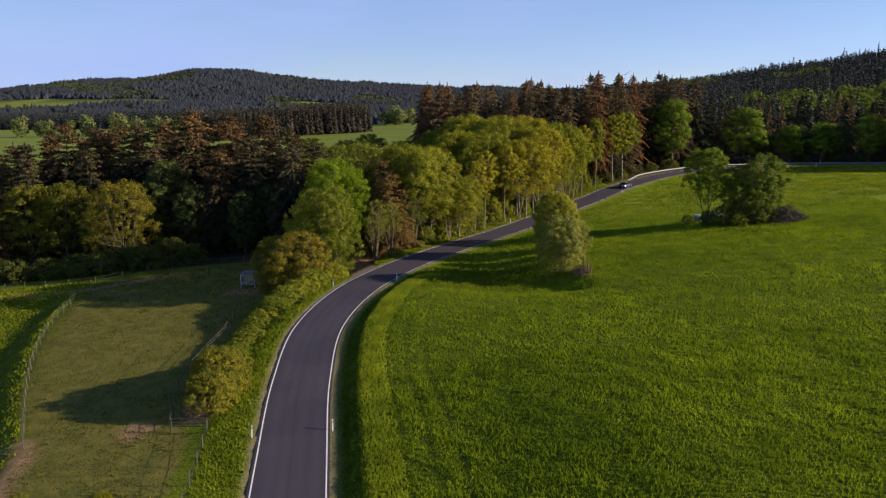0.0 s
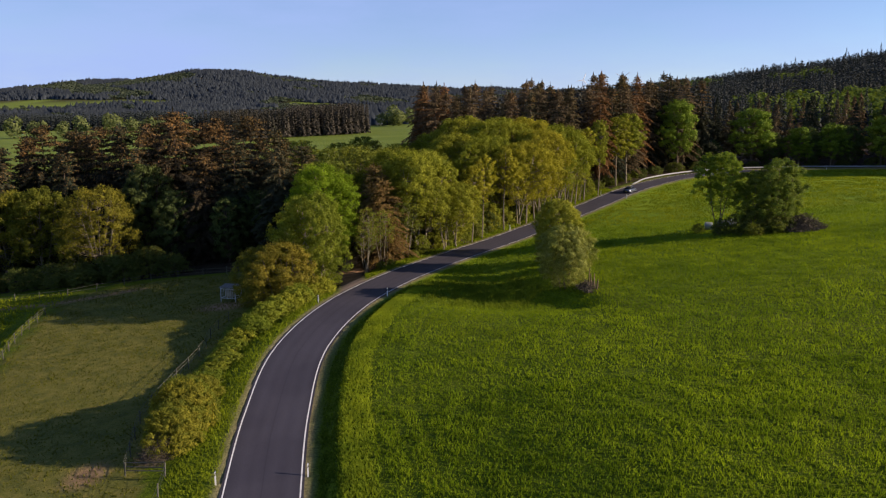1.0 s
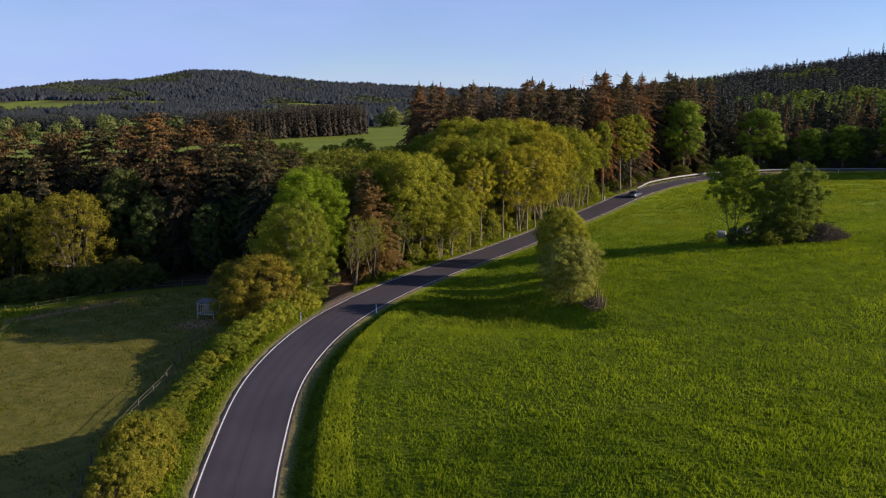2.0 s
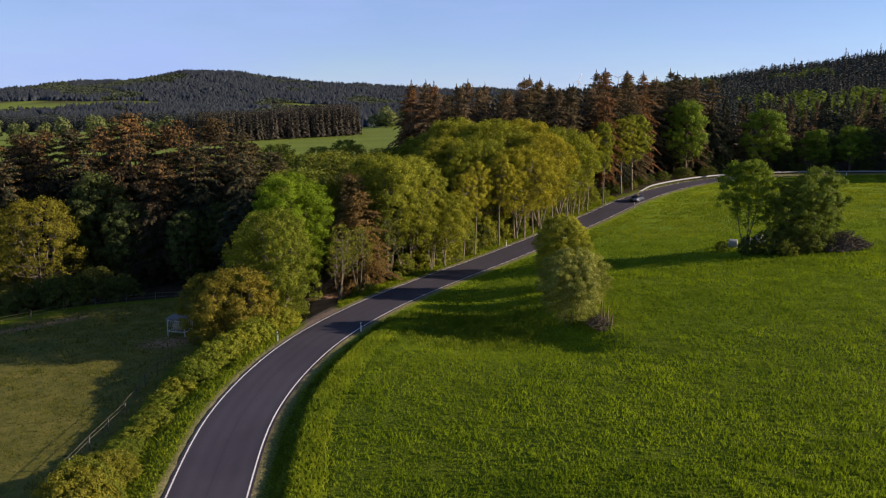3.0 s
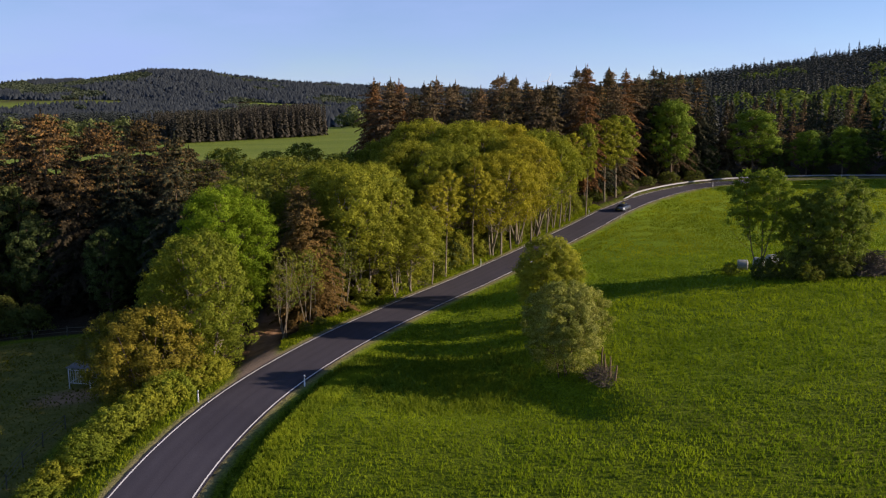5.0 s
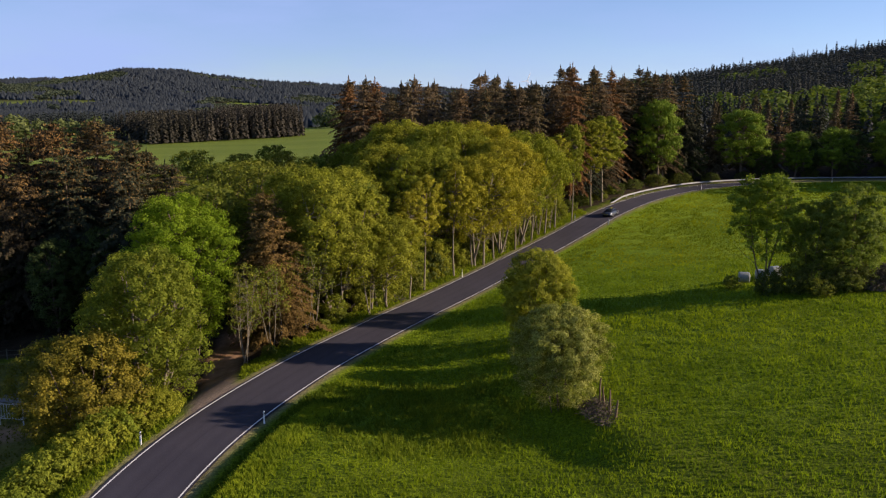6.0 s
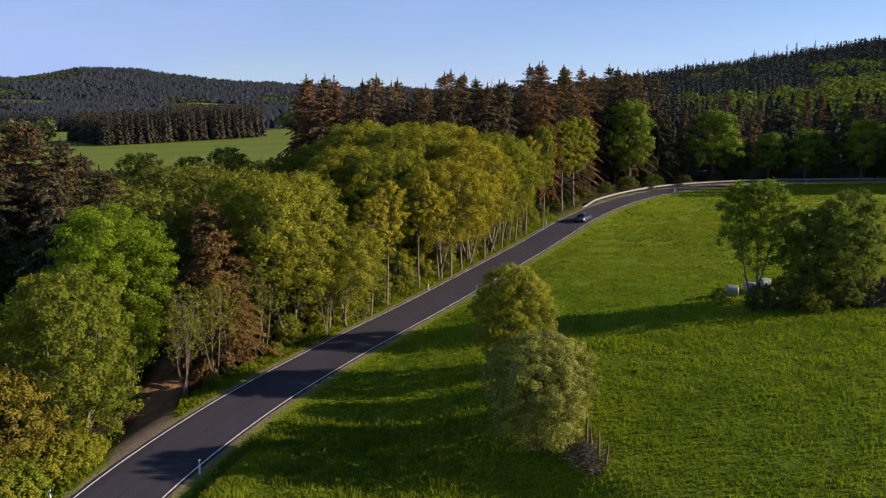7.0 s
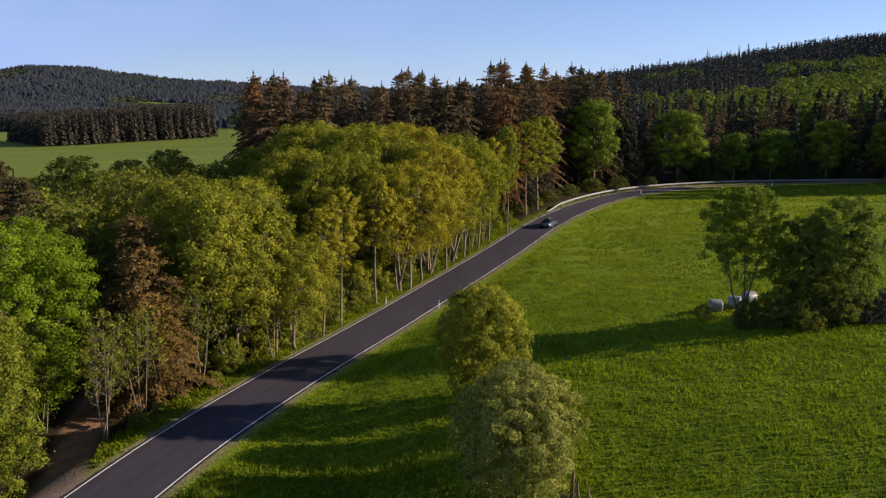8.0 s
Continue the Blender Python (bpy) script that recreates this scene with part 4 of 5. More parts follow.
for q, (proto, share) in enumerate(((conifer("spruce_tree", 22, 6.8, 0.6, 31, DUSKY, "broad brown-tipped spruce in the dense wood behind the paddock", 28, 15, False, 1.0, 0.85, 0.46, 0.62), (0, 3, 5, 7, 9, 12, 16, 19, 24, 27, 32)),
                                    (conifer("spruce_tree", 22, 6.8, 0.6, 32, SPRUCE, "dark green spruce in the dense wood behind the paddock", 28, 15, False, 1.0, 0.85, 0.46, 0.34), (1, 2, 4, 10, 11, 13, 14, 15, 17, 20, 22, 26, 29, 30, 31, 33, 34, 35, 36, 38)),
                                    (conifer("spruce_tree", 22, 6.8, 0.6, 33, DUSKY, "brown spruce with broad drooping boughs in the wood behind the paddock", 28, 15, False, 1.0, 0.85, 0.46, 0.52), (6, 8, 18, 21, 23, 25, 28, 37)))):
    planted(proto, 22, [(*left_front[k][:2], left_front[k][2] * 1.06, 0.95 + 0.05 * (k * 7 % 5), float(k * 77 % 360)) for k in share], "spruces behind the paddock")
far_wood = [(-1.2, 196.5), (0.8, 203.0)] + spread_out([(-4, 199), (10, 194), (27, 196), (40, 205), (52, 222), (62, 238), (75, 243), (78, 254), (57, 249), (42, 229), (30, 216), (10, 212), (-6, 216)], 5.4, 4)
shared_out([(conifer("spruce_tree", 27, 5.4, 5, 34, BROWNISH, "tall brownish spruce with a bare lower stem", 30, 11, True, 1.0, 0.85, 0.5), 27, 0.48),
            (conifer("spruce_tree", 27, 5.4, 4, 35, SPRUCE, "tall dark spruce at the wood edge", 30, 11, True, 1.0, 0.85, 0.5, 0.45), 27, 0.34),
            (conifer("spruce_tree", 27, 5.2, 5, 36, RUSTY, "tall rust-brown dying spruce", 30, 11, True, 1.0, 0.85, 0.5), 27, 0.18)], far_wood, 23.8, 28.3, 8, "tall spruces by the bend")
right_wood = spread_out([(75, 247), (100, 250), (144, 246), (152, 238), (170, 229), (200, 222), (215, 290), (150, 300), (80, 280)], 8.6, 6)
shared_out([(conifer("spruce_tree", 24, 4.2, 4, 37, SPRUCE, "dark spruce in the shaded wood beyond the bend", 22, 9, True, 1.0, 1.5), 24, 0.6),
            (conifer("spruce_tree", 24, 4.2, 4, 38, BROWNISH, "brown-green spruce in the shaded wood", 22, 9, True, 1.0, 1.5), 24, 0.4)], right_wood, 17.0, 22.0, 9, "shaded wood")
# all out of view, added to shade the far meadow, road and beeches
planted(conifer("spruce_tree", 20, 4.0, 3, 40, SPRUCE, "unseen dark spruce, placed to throw shade on the bend", 20, 10, False, 1.0, 1.7), 20,
        [(136.5 + 6.2 * q + 1.5 * math.sin(7 * q + w), 227.0 - 5.2 * w - 1.6 * q + math.sin(5 * w + q), 24.0 + 3 * math.sin(3 * q + 2 * w), 0.85, (q * 67 + w * 31) % 360.0) for q in range(5) for w in range(4)]
        + [(151.0 + 4.6 * q + math.sin(5 * q + w), 234.5 + 4.6 * w + math.sin(3 * w + q), 26.5 + 2 * math.sin(4 * q + w), 0.85, (q * 53 + w * 91) % 360.0) for q in range(5) for w in range(5)]
        + [(175.0 + 4.8 * q + math.sin(5 * q + w), 217.0 + 4.8 * w + math.sin(3 * w + q), 28.0 + math.sin(4 * q + w), 0.85, (q * 71 + w * 37) % 360.0) for q in range(4) for w in range(4)], "meadow edge spruces")
planted(conifer("spruce_tree", 15, 3.3, 1.5, 39, DRY_NEEDLE, "dying rust-brown spruce beside the forest track", 36, 14, True, 0.95, 0.5, 0.38), 15,
        [(-8.9, 134.2, 14.0, 1.45, 0), (-10.6, 139.5, 16.0, 1.4, 120), (-84.0, 149.0, 15.5, 1.0, 60)], "drying spruces")


# ---- far woods and hills ----
def ripple(p, scale, seed):
    """A smooth unevenness between -1 and 1."""
    x, y = p[:, 0] / scale + seed, p[:, 1] / scale - seed
    return (np.sin(x * 1.3 + np.sin(y * 0.9)) + np.sin(y * 1.1 + 1.7 * np.sin(x * 0.7 + 1)) + np.sin((x + y) * 2.1)) / 3


def far_template(kind, seed):
    r = np.random.default_rng(seed)
    if kind == "tip":
        a = np.linspace(0, 2 * np.pi, 5, endpoint=False) + r.random()
        ring = np.column_stack([np.cos(a) * 0.34 * r.uniform(0.6, 1.3, 5), np.sin(a) * 0.34 * r.uniform(0.6, 1.3, 5), r.uniform(-0.1, 0.3, 5)])
        k = np.arange(5)
        return np.vstack([ring, [[0, 0, 1.0]]]), np.stack([k, (k + 1) % 5, np.full(5, 5)], 1)
    n = {"conifer": 26, "ridge": 22, "spire": 70, "leafy": 340, "crown": 110, "tuft": 6}[kind]
    u = unit(r.normal(size=(n, 3)))
    if kind in ("conifer", "spire", "ridge"):
        h = np.linspace(0.06, 0.97, n)
        a = np.arange(n) * 2.4 + r.uniform(-0.4, 0.4, n)
        out = np.column_stack([np.cos(a), np.sin(a), 0 * a])
        rad = 0.15 * (1 - h) ** 0.8 + 0.01
        c = out * (rad * 0.6)[:, None] + np.column_stack([0 * h, 0 * h, h])
        v, f = sprays(c, unit(out + np.array([0, 0, 0.7]) + r.normal(0, 0.3, (n, 3))), unit(out * 0.6 + np.array([0, 0, -0.9])), (0.07 + 0.13 * (1 - h)) * (26 / n) ** 0.5, (0.05 + 0.14 * (1 - h)) * (26 / n) ** 0.5)
    else:
        c = u * np.array([0.3, 0.3, 0.42]) * r.uniform(0.7, 1.1, (n, 1)) + np.array([0, 0, 0.5])
        s = {"leafy": 0.115, "crown": 0.13, "tuft": 0.42}[kind]
        if kind in ("leafy", "crown"):
            c += 0.05 * np.column_stack([np.sin(9 * c[:, 2] + 3 * c[:, 1]), np.sin(8 * c[:, 0]), np.sin(11 * c[:, 1] + 5 * c[:, 0])])
        v, f = sprays(c, unit(u + r.normal(0, 0.4, (n, 3))), unit(r.normal(size=(n, 3))), s * r.uniform(0.7, 1.3, n), s * 0.75)
    return v, np.vstack([f[:, [0, 1, 2]], f[:, [0, 2, 3]]])


def far_wood_of(name, spots, tall, wide, kind, mat, label, seed, uneven=0.0):
    """One mesh of many far trees."""
    r = np.random.default_rng(seed)
    shapes = [far_template(kind, seed + q) for q in range(3)]
    sx, sy = spots[:, 0], spots[:, 1]
    sz = height(sx, sy)
    vs, fs, at = [], [], 0
    which = r.integers(0, 3, len(spots))
    for q, (v, f) in enumerate(shapes):
        k = which == q
        m = k.sum()
        a, h = r.uniform(0, 6.28, m), r.uniform(*tall, m) * (1 + uneven * ripple(spots[k], 45, 3.0))
        w = h * r.uniform(0.8, 1.25, m) * wide
        c, s = np.cos(a)[:, None], np.sin(a)[:, None]
        out = np.stack([(v[None, :, 0] * c - v[None, :, 1] * s) * w[:, None] + sx[k][:, None], (v[None, :, 0] * s + v[None, :, 1] * c) * w[:, None] + sy[k][:, None],
                        v[None, :, 2] * h[:, None] + sz[k][:, None] - 0.3], -1)
        vs.append(out.reshape(-1, 3))
        fs.append((f[None] + (np.arange(m) * len(v))[:, None, None]).reshape(-1, 3) + at)
        at += m * len(v)
    return tagged(new(name, mesh_of(name, np.vstack(vs), np.vstack(fs), mat, kind == "tip")), label, "forest", kind="stuff")


def jittered(x0, x1, y0, y1, step, seed, loose=0.45):
    r = np.random.default_rng(seed)
    xs, ys = np.meshgrid(np.arange(x0, x1, step), np.arange(y0, y1, step))
    return np.column_stack([xs.ravel() + r.uniform(-loose, loose, xs.size) * step, ys.ravel() + r.uniform(-loose, loose, ys.size) * step])


# the plantation across the field
p = jittered(-185, -40, 505, 660, 3.8, 41)
p = p[inside(p[:, 0], p[:, 1], [(-132, 517), (-50, 579), (-66, 640), (-172, 585)])]
far_wood_of("spruce_plantation", p[p[:, 0] > -104], (20, 22.5), 0.9, "spire", PLANTED, "dense dark spruce plantation across the field", 42)
far_wood_of("spruce_plantation", p[p[:, 0] <= -104], (17, 20), 1.0, "spire", PLANTED, "shaded end of the dark spruce plantation", 53)
p = jittered(-560, -140, 830, 890, 5.0, 54)
far_wood_of("valley_row", p, (15, 18.5), 1.1, "conifer", FIR, "dark row of spruces beyond the plantation", 55, 0.25)
p = np.array([(-238, 600), (-291, 600), (-250, 622), (-232, 620), (-213, 600), (-200, 592), (-186, 588), (-300, 606), (-310, 598), (-275, 600), (-265, 607), (-53, 720), (-44, 722), (-38, 716), (-30, 735)], float)
far_wood_of("field_trees", p, (13, 21), 1.15, "leafy", HAZY_VALLEY_LEAF, "fresh green trees at the end of the far field", 43)

p = np.array([(-805, 1640), (-792, 1652), (-776, 1645), (-760, 1656), (-748, 1648), (-830, 1630), (-870, 1640), (-905, 1655), (-640, 1690), (-655, 1700), (-700, 1930), (-930, 1700)], float)
far_wood_of("field_trees", p, (11, 18), 1.2, "leafy", HAZY_LEAF, "scattered green trees round the pasture across the valley", 56)
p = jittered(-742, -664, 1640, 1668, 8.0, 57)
far_wood_of("field_spruces", p, (13, 20), 1.0, "conifer", HAZY_FIR, "small dark spruce stand beside the pasture across the valley", 58)

# hill on the right
p = jittered(-12, 84, 210, 330, 5.2, 51)
p = p[inside(p[:, 0], p[:, 1], [(-6, 218), (10, 214), (30, 218), (42, 231), (57, 251), (78, 256), (84, 330), (-10, 330)])]
far_wood_of("wood_interior", p, (21, 25), 1.1, "spire", PLANTED, "close-packed spruces deeper in the wood", 52)
p = jittered(20, 1500, 262, 1750, 7.8, 44)
az = np.degrees(np.arctan2(p[:, 0], p[:, 1]))
dist = np.hypot(p[:, 0], p[:, 1])
road_d, _ = by_road(p[:, 0], p[:, 1])
ok = (az > 4) & (az < 47) & (dist < 1650) & (road_d < -14) & ((p[:, 1] > 322) | (p[:, 0] > 212) | (p[:, 0] < 75)) & (p[:, 1] > 268)
ok &= (p[:, 0] > 15 + 0.1 * (p[:, 1] - 260))
p = p[ok]
top = (height(p[:, 0], p[:, 1]) - 20) / np.hypot(p[:, 0], p[:, 1])
crest, seen = np.full(200, -1.0), np.zeros(len(p), bool)
for q in np.argsort(np.hypot(p[:, 0], p[:, 1])):  # nothing grows out of sight behind the crest
    column = int(np.degrees(np.arctan2(p[q, 0], p[q, 1])) * 2.5)
    seen[q] = top[q] > crest[column] - 0.012
    crest[column] = max(crest[column], top[q])
p = p[seen]
away = np.hypot(p[:, 0], p[:, 1])
kind = ripple(p, 85, 2.0) + 0.3 * ripple(p, 23, 5.0)
lively = ((kind > 0.0) & (away > 380) & (away < 560) & (p[:, 0] > 150)) | ((kind > -0.15) & (away > 500) & (away < 820) & (p[:, 0] / p[:, 1] > 0.54)) | ((kind > 0.75) & (away < 900))
close = np.hypot(p[:, 0], p[:, 1]) < 620
far_wood_of("hill_spruces", p[~lively & close], (15, 22), 1.0, "spire", FIR, "dark spruce forest on the hillside", 45)
far_wood_of("ridge_spruces", p[~lively & ~close], (10, 17), 1.35, "ridge", FIR, "dark spruce forest along the ridge", 50, 0.3)
far_wood_of("hill_beeches", p[lively], (12, 17), 1.15, "crown", HILL_LEAF, "fresh green broadleaf patches in the hillside forest", 46)

p = np.array([(515, 1070), (524, 1082), (533, 1076), (541, 1068), (552, 1080), (560, 1072), (574, 1074), (585, 1068), (598, 1072), (545, 1090), (455, 1080)], float)
far_wood_of("ridge_clump", p, (19, 27), 1.1, "spire", FIR, "taller trees standing out on the ridge", 59)

# woods and hills across the valley
p = jittered(-2300, 560, 760, 2900, 8.6, 47)
az = np.degrees(np.arctan2(p[:, 0], p[:, 1]))
bare = (np.hypot((p[:, 0] + 930) / 190, (p[:, 1] - 1800) / 130) < 1) | (np.hypot((p[:, 0] + 730) / 130, (p[:, 1] - 1850) / 45) < 1) | (np.hypot((p[:, 0] + 300) / 90, (p[:, 1] - 1900) / 40) < 1)
bare |= (p[:, 0] < -160) & (p[:, 1] < 900)
ok = (az > -37) & (az < 12) & ~bare & (np.hypot(p[:, 0], p[:, 1]) < 2900)
p = p[ok]
kind = ripple(p, 120, 4.0) + 0.5 * ripple(p, 37, 1.0) + 1.2 * (np.hypot((p[:, 0] + 790) / 120, (p[:, 1] - 2230) / 110) < 1)
far_wood_of("valley_spruces", p[kind < 0.42], (7, 14), 1.35, "tip", HAZY_FIR, "dark conifer forest across the valley", 48, 0.4)
far_wood_of("valley_beeches", p[kind >= 0.42], (8, 12), 1.5, "tuft", HAZY_LEAF, "lighter broadleaf woods across the valley", 49)

# ---- fences ----
def post_mesh(w, h, mat, name="post"):
    bm = bmesh.new()
    box(bm, (w, w, h + 0.4), (0, 0, h / 2 - 0.2), (0, 0, 0), 0.012)
    me = bpy.data.meshes.new(name)
    bm.to_mesh(me)
    bm.free()
    me.materials.append(mat)
    return me


POST = post_mesh(0.085, 1.2, WEATHERED)
bm = bmesh.new()
box(bm, (1.0, 0.02, 0.034), (0.5, 0, 0))
RAIL = bpy.data.meshes.new("rail")
bm.to_mesh(RAIL)
bm.free()
RAIL.materials.append(WEATHERED)


def fence(corners, gap, label, levels=(0.45, 0.8, 1.15), seed=1, stout=1.0):
    """Post-and-rail fence along the corners."""
    r = np.random.default_rng(seed)
    line = spline([(*c, 0) for c in corners], 0.25) if len(corners) > 2 else np.array([(*c, 0) for c in corners], float)
    run = np.concatenate([[0], np.cumsum(np.linalg.norm(np.diff(line[:, :2], axis=0), axis=1))])
    n = max(1, round(run[-1] / gap))
    at = np.linspace(0, run[-1], n + 1)
    px, py = np.interp(at, run, line[:, 0]), np.interp(at, run, line[:, 1])
    pz = height(px, py)
    top = tagged(new("fence"), label, "fence")
    top.location = (px[0], py[0], pz[0])
    for q in range(n + 1):
        ob = part_of("post", POST, top, m=Matrix.LocRotScale((px[q] - px[0], py[q] - py[0], pz[q] - pz[0]), Euler((r.normal(0, 0.04), r.normal(0, 0.04), r.random() * 6)), (1, 1, r.uniform(0.94, 1.08))))
    for q in range(n):
        a, b = Vector((px[q], py[q], pz[q])), Vector((px[q + 1], py[q + 1], pz[q + 1]))
        for h in levels:
            s, e = a + Vector((0, 0, h + r.normal(0, 0.03))), b + Vector((0, 0, h + r.normal(0, 0.03)))
            turn = (e - s).to_track_quat("X", "Z")
            part_of("rail", RAIL, top, m=Matrix.LocRotScale(s - Vector(top.location) + turn @ Vector((0, 0.07, 0)), turn, ((e - s).length, stout, stout)))
    return top


fence([(-35.7, 64.7), (-39.3, 71.9), (-43.9, 81.7), (-49.0, 94.1), (-53.7, 108.8), (-56.2, 122.9)], 3.4, "long weathered wooden rail fence round the paddock", seed=2)
fence([(-35.7, 64.7), (-42.5, 63.6)], 3.4, "short weathered wooden rail fence off the paddock corner", seed=3)
fence([(-78.0, 134.2), (-63.2, 130.4), (-55.1, 132.0), (-50.3, 135.0), (-44.5, 137.3), (-37.0, 137.4), (-30.5, 135.4)], 4.0, "weathered wooden fence before the dark wood", (0.5, 1.0), seed=4)
fence([(-23.5, 65.9), (-20.1, 64.9)], 3.4, "grey wooden barrier of three rails across a gap", seed=5, stout=1.8)
fence([(-20.1, 64.9), (-19.2, 59.5), (-18.4, 53.5), (-17.4, 46.0), (-16.6, 40.0)], 3.2, "weathered wooden rail fence beside the verge", (0.65, 1.12), seed=6, stout=0.55)
fence([(-23.5, 65.9), (-25.0, 71.7), (-26.2, 76.5), (-26.4, 85.0), (-26.2, 94.6), (-27.0, 102.4), (-26.6, 108.0)], 3.6, "weathered wooden rail fence behind the hedge", seed=7)


# ---- road furniture ----
def delineator(px, py, left, label):
    """White marker post with a slanted black band and a small reflector."""
    top = tagged(empty("delineator_post", px, py, turn=math.degrees(math.atan2(*TAN[np.argmin((LINE[:, 0] - px) ** 2 + (LINE[:, 1] - py) ** 2)][::-1])) - 90), label, "marker post", "delineator posts")
    for name, lo, hi, mat, w in (("body", -0.15, 0.72, WHITE, 0.0), ("band", 0.72, 0.9, BLACK, 0.002), ("cap", 0.9, 1.02, WHITE, 0.0)):
        bm = bmesh.new()
        ring = [(-0.06, -0.05), (0.06, -0.05), (0.03, 0.06), (-0.03, 0.06)]
        skew = 0.0 if name == "body" else 0.04
        lower = [bm.verts.new((a * (1 + w * 8), b * (1 + w * 8), lo + (skew * a / 0.06 if lo > 0 else 0))) for a, b in ring]
        upper = [bm.verts.new((a * (0.94 + w * 8), b * (0.94 + w * 8), hi + 0.03 * a / 0.06)) for a, b in ring]
        bm.faces.new(lower[::-1])
        bm.faces.new(upper)
        for k in range(4):
            bm.faces.new((lower[k], lower[(k + 1) % 4], upper[(k + 1) % 4], upper[k]))
        part(name, bm, mat, top)
    bm = bmesh.new()
    box(bm, (0.05, 0.01, 0.16), (0, -0.058, 0.81), (0, 0, 0), 0.002)
    part("reflector", bm, REFLECTOR, top, "small pale reflector")
    return top


for px, py in ((-9.4, 64.8), (-6.5, 109.4), (18.9, 155.0), (41.2, 186.6), (72.6, 225.2), (106.1, 231.5)):
    delineator(px, py, False, "white marker post with black band on the meadow verge")
for px, py in ((-15.9, 63.4), (-14.9, 106.4), (13.1, 158.0), (36.6, 192.5)):
    delineator(px, py, True, "white marker post with black band beside the wooded verge")

keep = np.where((LINE[:, 1] > 205) & (LINE[:, 0] < 175) | (LINE[:, 0] > 60) & (LINE[:, 0] < 175))[0]
side = np.stack([TAN[:, 1], -TAN[:, 0]], 1)
rail_line = np.column_stack([LINE[keep, :2] - side[keep] * 3.75, LINE[keep, 2]])
guard = tagged(new("guardrail"), "galvanised steel guardrail round the outside of the bend", "guardrail")
guard.location = rail_line[0]
profile = [(0.0, 0.42), (0.07, 0.47), (0.07, 0.53), (0.0, 0.58), (0.07, 0.63), (0.07, 0.69), (0.0, 0.74), (-0.012, 0.74), (0.05, 0.685), (0.05, 0.635), (-0.018, 0.58), (0.05, 0.525), (0.05, 0.475), (-0.012, 0.42)]
pv = np.array([[(*(rail_line[q, :2] + side[keep[q]] * a), rail_line[q, 2] + h - 0.62 * (1 - ease(0, 7, q))) for a, h in profile] for q in range(len(keep))]) - rail_line[0]
k = len(profile)
i, j = np.meshgrid(np.arange(len(keep) - 1), np.arange(k), indexing="ij")
pf = np.stack([i * k + j, (i + 1) * k + j, (i + 1) * k + (j + 1) % k, i * k + (j + 1) % k], -1).reshape(-1, 4)
part_of("beam", mesh_of("beam", pv.reshape(-1, 3), pf, ZINC), guard)
STEEL_POST = post_mesh(0.09, 0.72, ZINC, "steel_post")
for q in range(4, len(keep), 4):
    part_of("post", STEEL_POST, guard, m=Matrix.Translation(Vector(rail_line[q] - rail_line[0]) - Vector((*side[keep[q]] * 0.06, 0.0))))


# ---- paddock hay rack ----
rack = tagged(empty("hay_rack", -29.0, 118.6, turn=-12), "roofed grey metal hay rack standing in the paddock", "hay rack")
for a in (-1.1, 1.1):
    for b in (-0.9, 0.9):
        bm = bmesh.new()
        box(bm, (0.09, 0.09, 2.1), (a, b, 1.0), (0, 0, 0), 0.008)
        part("leg", bm, RACK_STEEL, rack)
bm = bmesh.new()
for q in range(15):
    box(bm, (0.18, 2.0, 0.03), (-1.26 + 0.18 * q, 0, 2.12 + 0.02 * (q % 2)), (5, 0, 0))
part("roof", bm, ROOF_SHEET, rack, "dull grey sheet roof")
for b in (-0.9, 0.9):
    for h in (0.55, 1.85):
        bm = bmesh.new()
        box(bm, (2.2, 0.07, 0.07), (0, b, h), (0, 0, 0), 0.008)
        part("crossbar", bm, RACK_STEEL, rack)
    for q in range(8):
        bm = bmesh.new()
        box(bm, (0.04, 0.04, 1.25), (-0.9 + q * 0.257, b, 1.2), (0, 0, 0), 0.005)
        part("bar", bm, RACK_STEEL, rack)
for a in (-1.1, 1.1):
    for h in (0.55, 1.85):
        bm = bmesh.new()
        box(bm, (0.07, 1.8, 0.07), (a, 0, h), (0, 0, 0), 0.008)
        part("crossbar", bm, RACK_STEEL, rack)
bm = bmesh.new()
bmesh.ops.create_icosphere(bm, subdivisions=3, radius=0.8)
for v in bm.verts:
    v.co = Vector((v.co.x * 1.1, v.co.y * 0.85, v.co.z * 0.7 + 1.05)) + Vector([noise.noise(v.co * 3.1 + Vector((k * 7, 0, 0))) * 0.12 for k in range(3)])
part("hay", bm, HAY, rack, "heap of faded hay")


# ---- wrapped bales ----
def bale(px, py, turn, r, w):
    bm = bmesh.new()
    bmesh.ops.create_cone(bm, cap_ends=True, segments=28, radius1=r, radius2=r, depth=w)
    bmesh.ops.bevel(bm, geom=[e for e in bm.edges if len(e.link_faces) == 2 and any(len(f.verts) > 8 for f in e.link_faces)], offset=0.16, segments=3, affect="EDGES", profile=0.6)
    for v in bm.verts:
        v.co += v.co.normalized() * 0.04 * noise.noise(v.co * 4 + Vector((px, py, 0)))
    bmesh.ops.rotate(bm, verts=bm.verts, matrix=Matrix.Rotation(radians(90), 3, "X"))
    bmesh.ops.translate(bm, verts=bm.verts, vec=(0, 0, r * 0.97))
    ob = part("wrapped_bale", bm, FILM, None, "", True)
    ob.matrix_basis = pose(px, py, float(height(px, py)[0]), 0, 0, turn)
    return tagged(ob, "round silage bale in white wrap beside the clump", "bale", "wrapped bales")


bale(43.2, 136.9, 72, 0.62, 1.2)
bale(45.3, 137.2, 55, 0.62, 1.2)
bale(47.3, 138.0, 100, 0.64, 1.2)


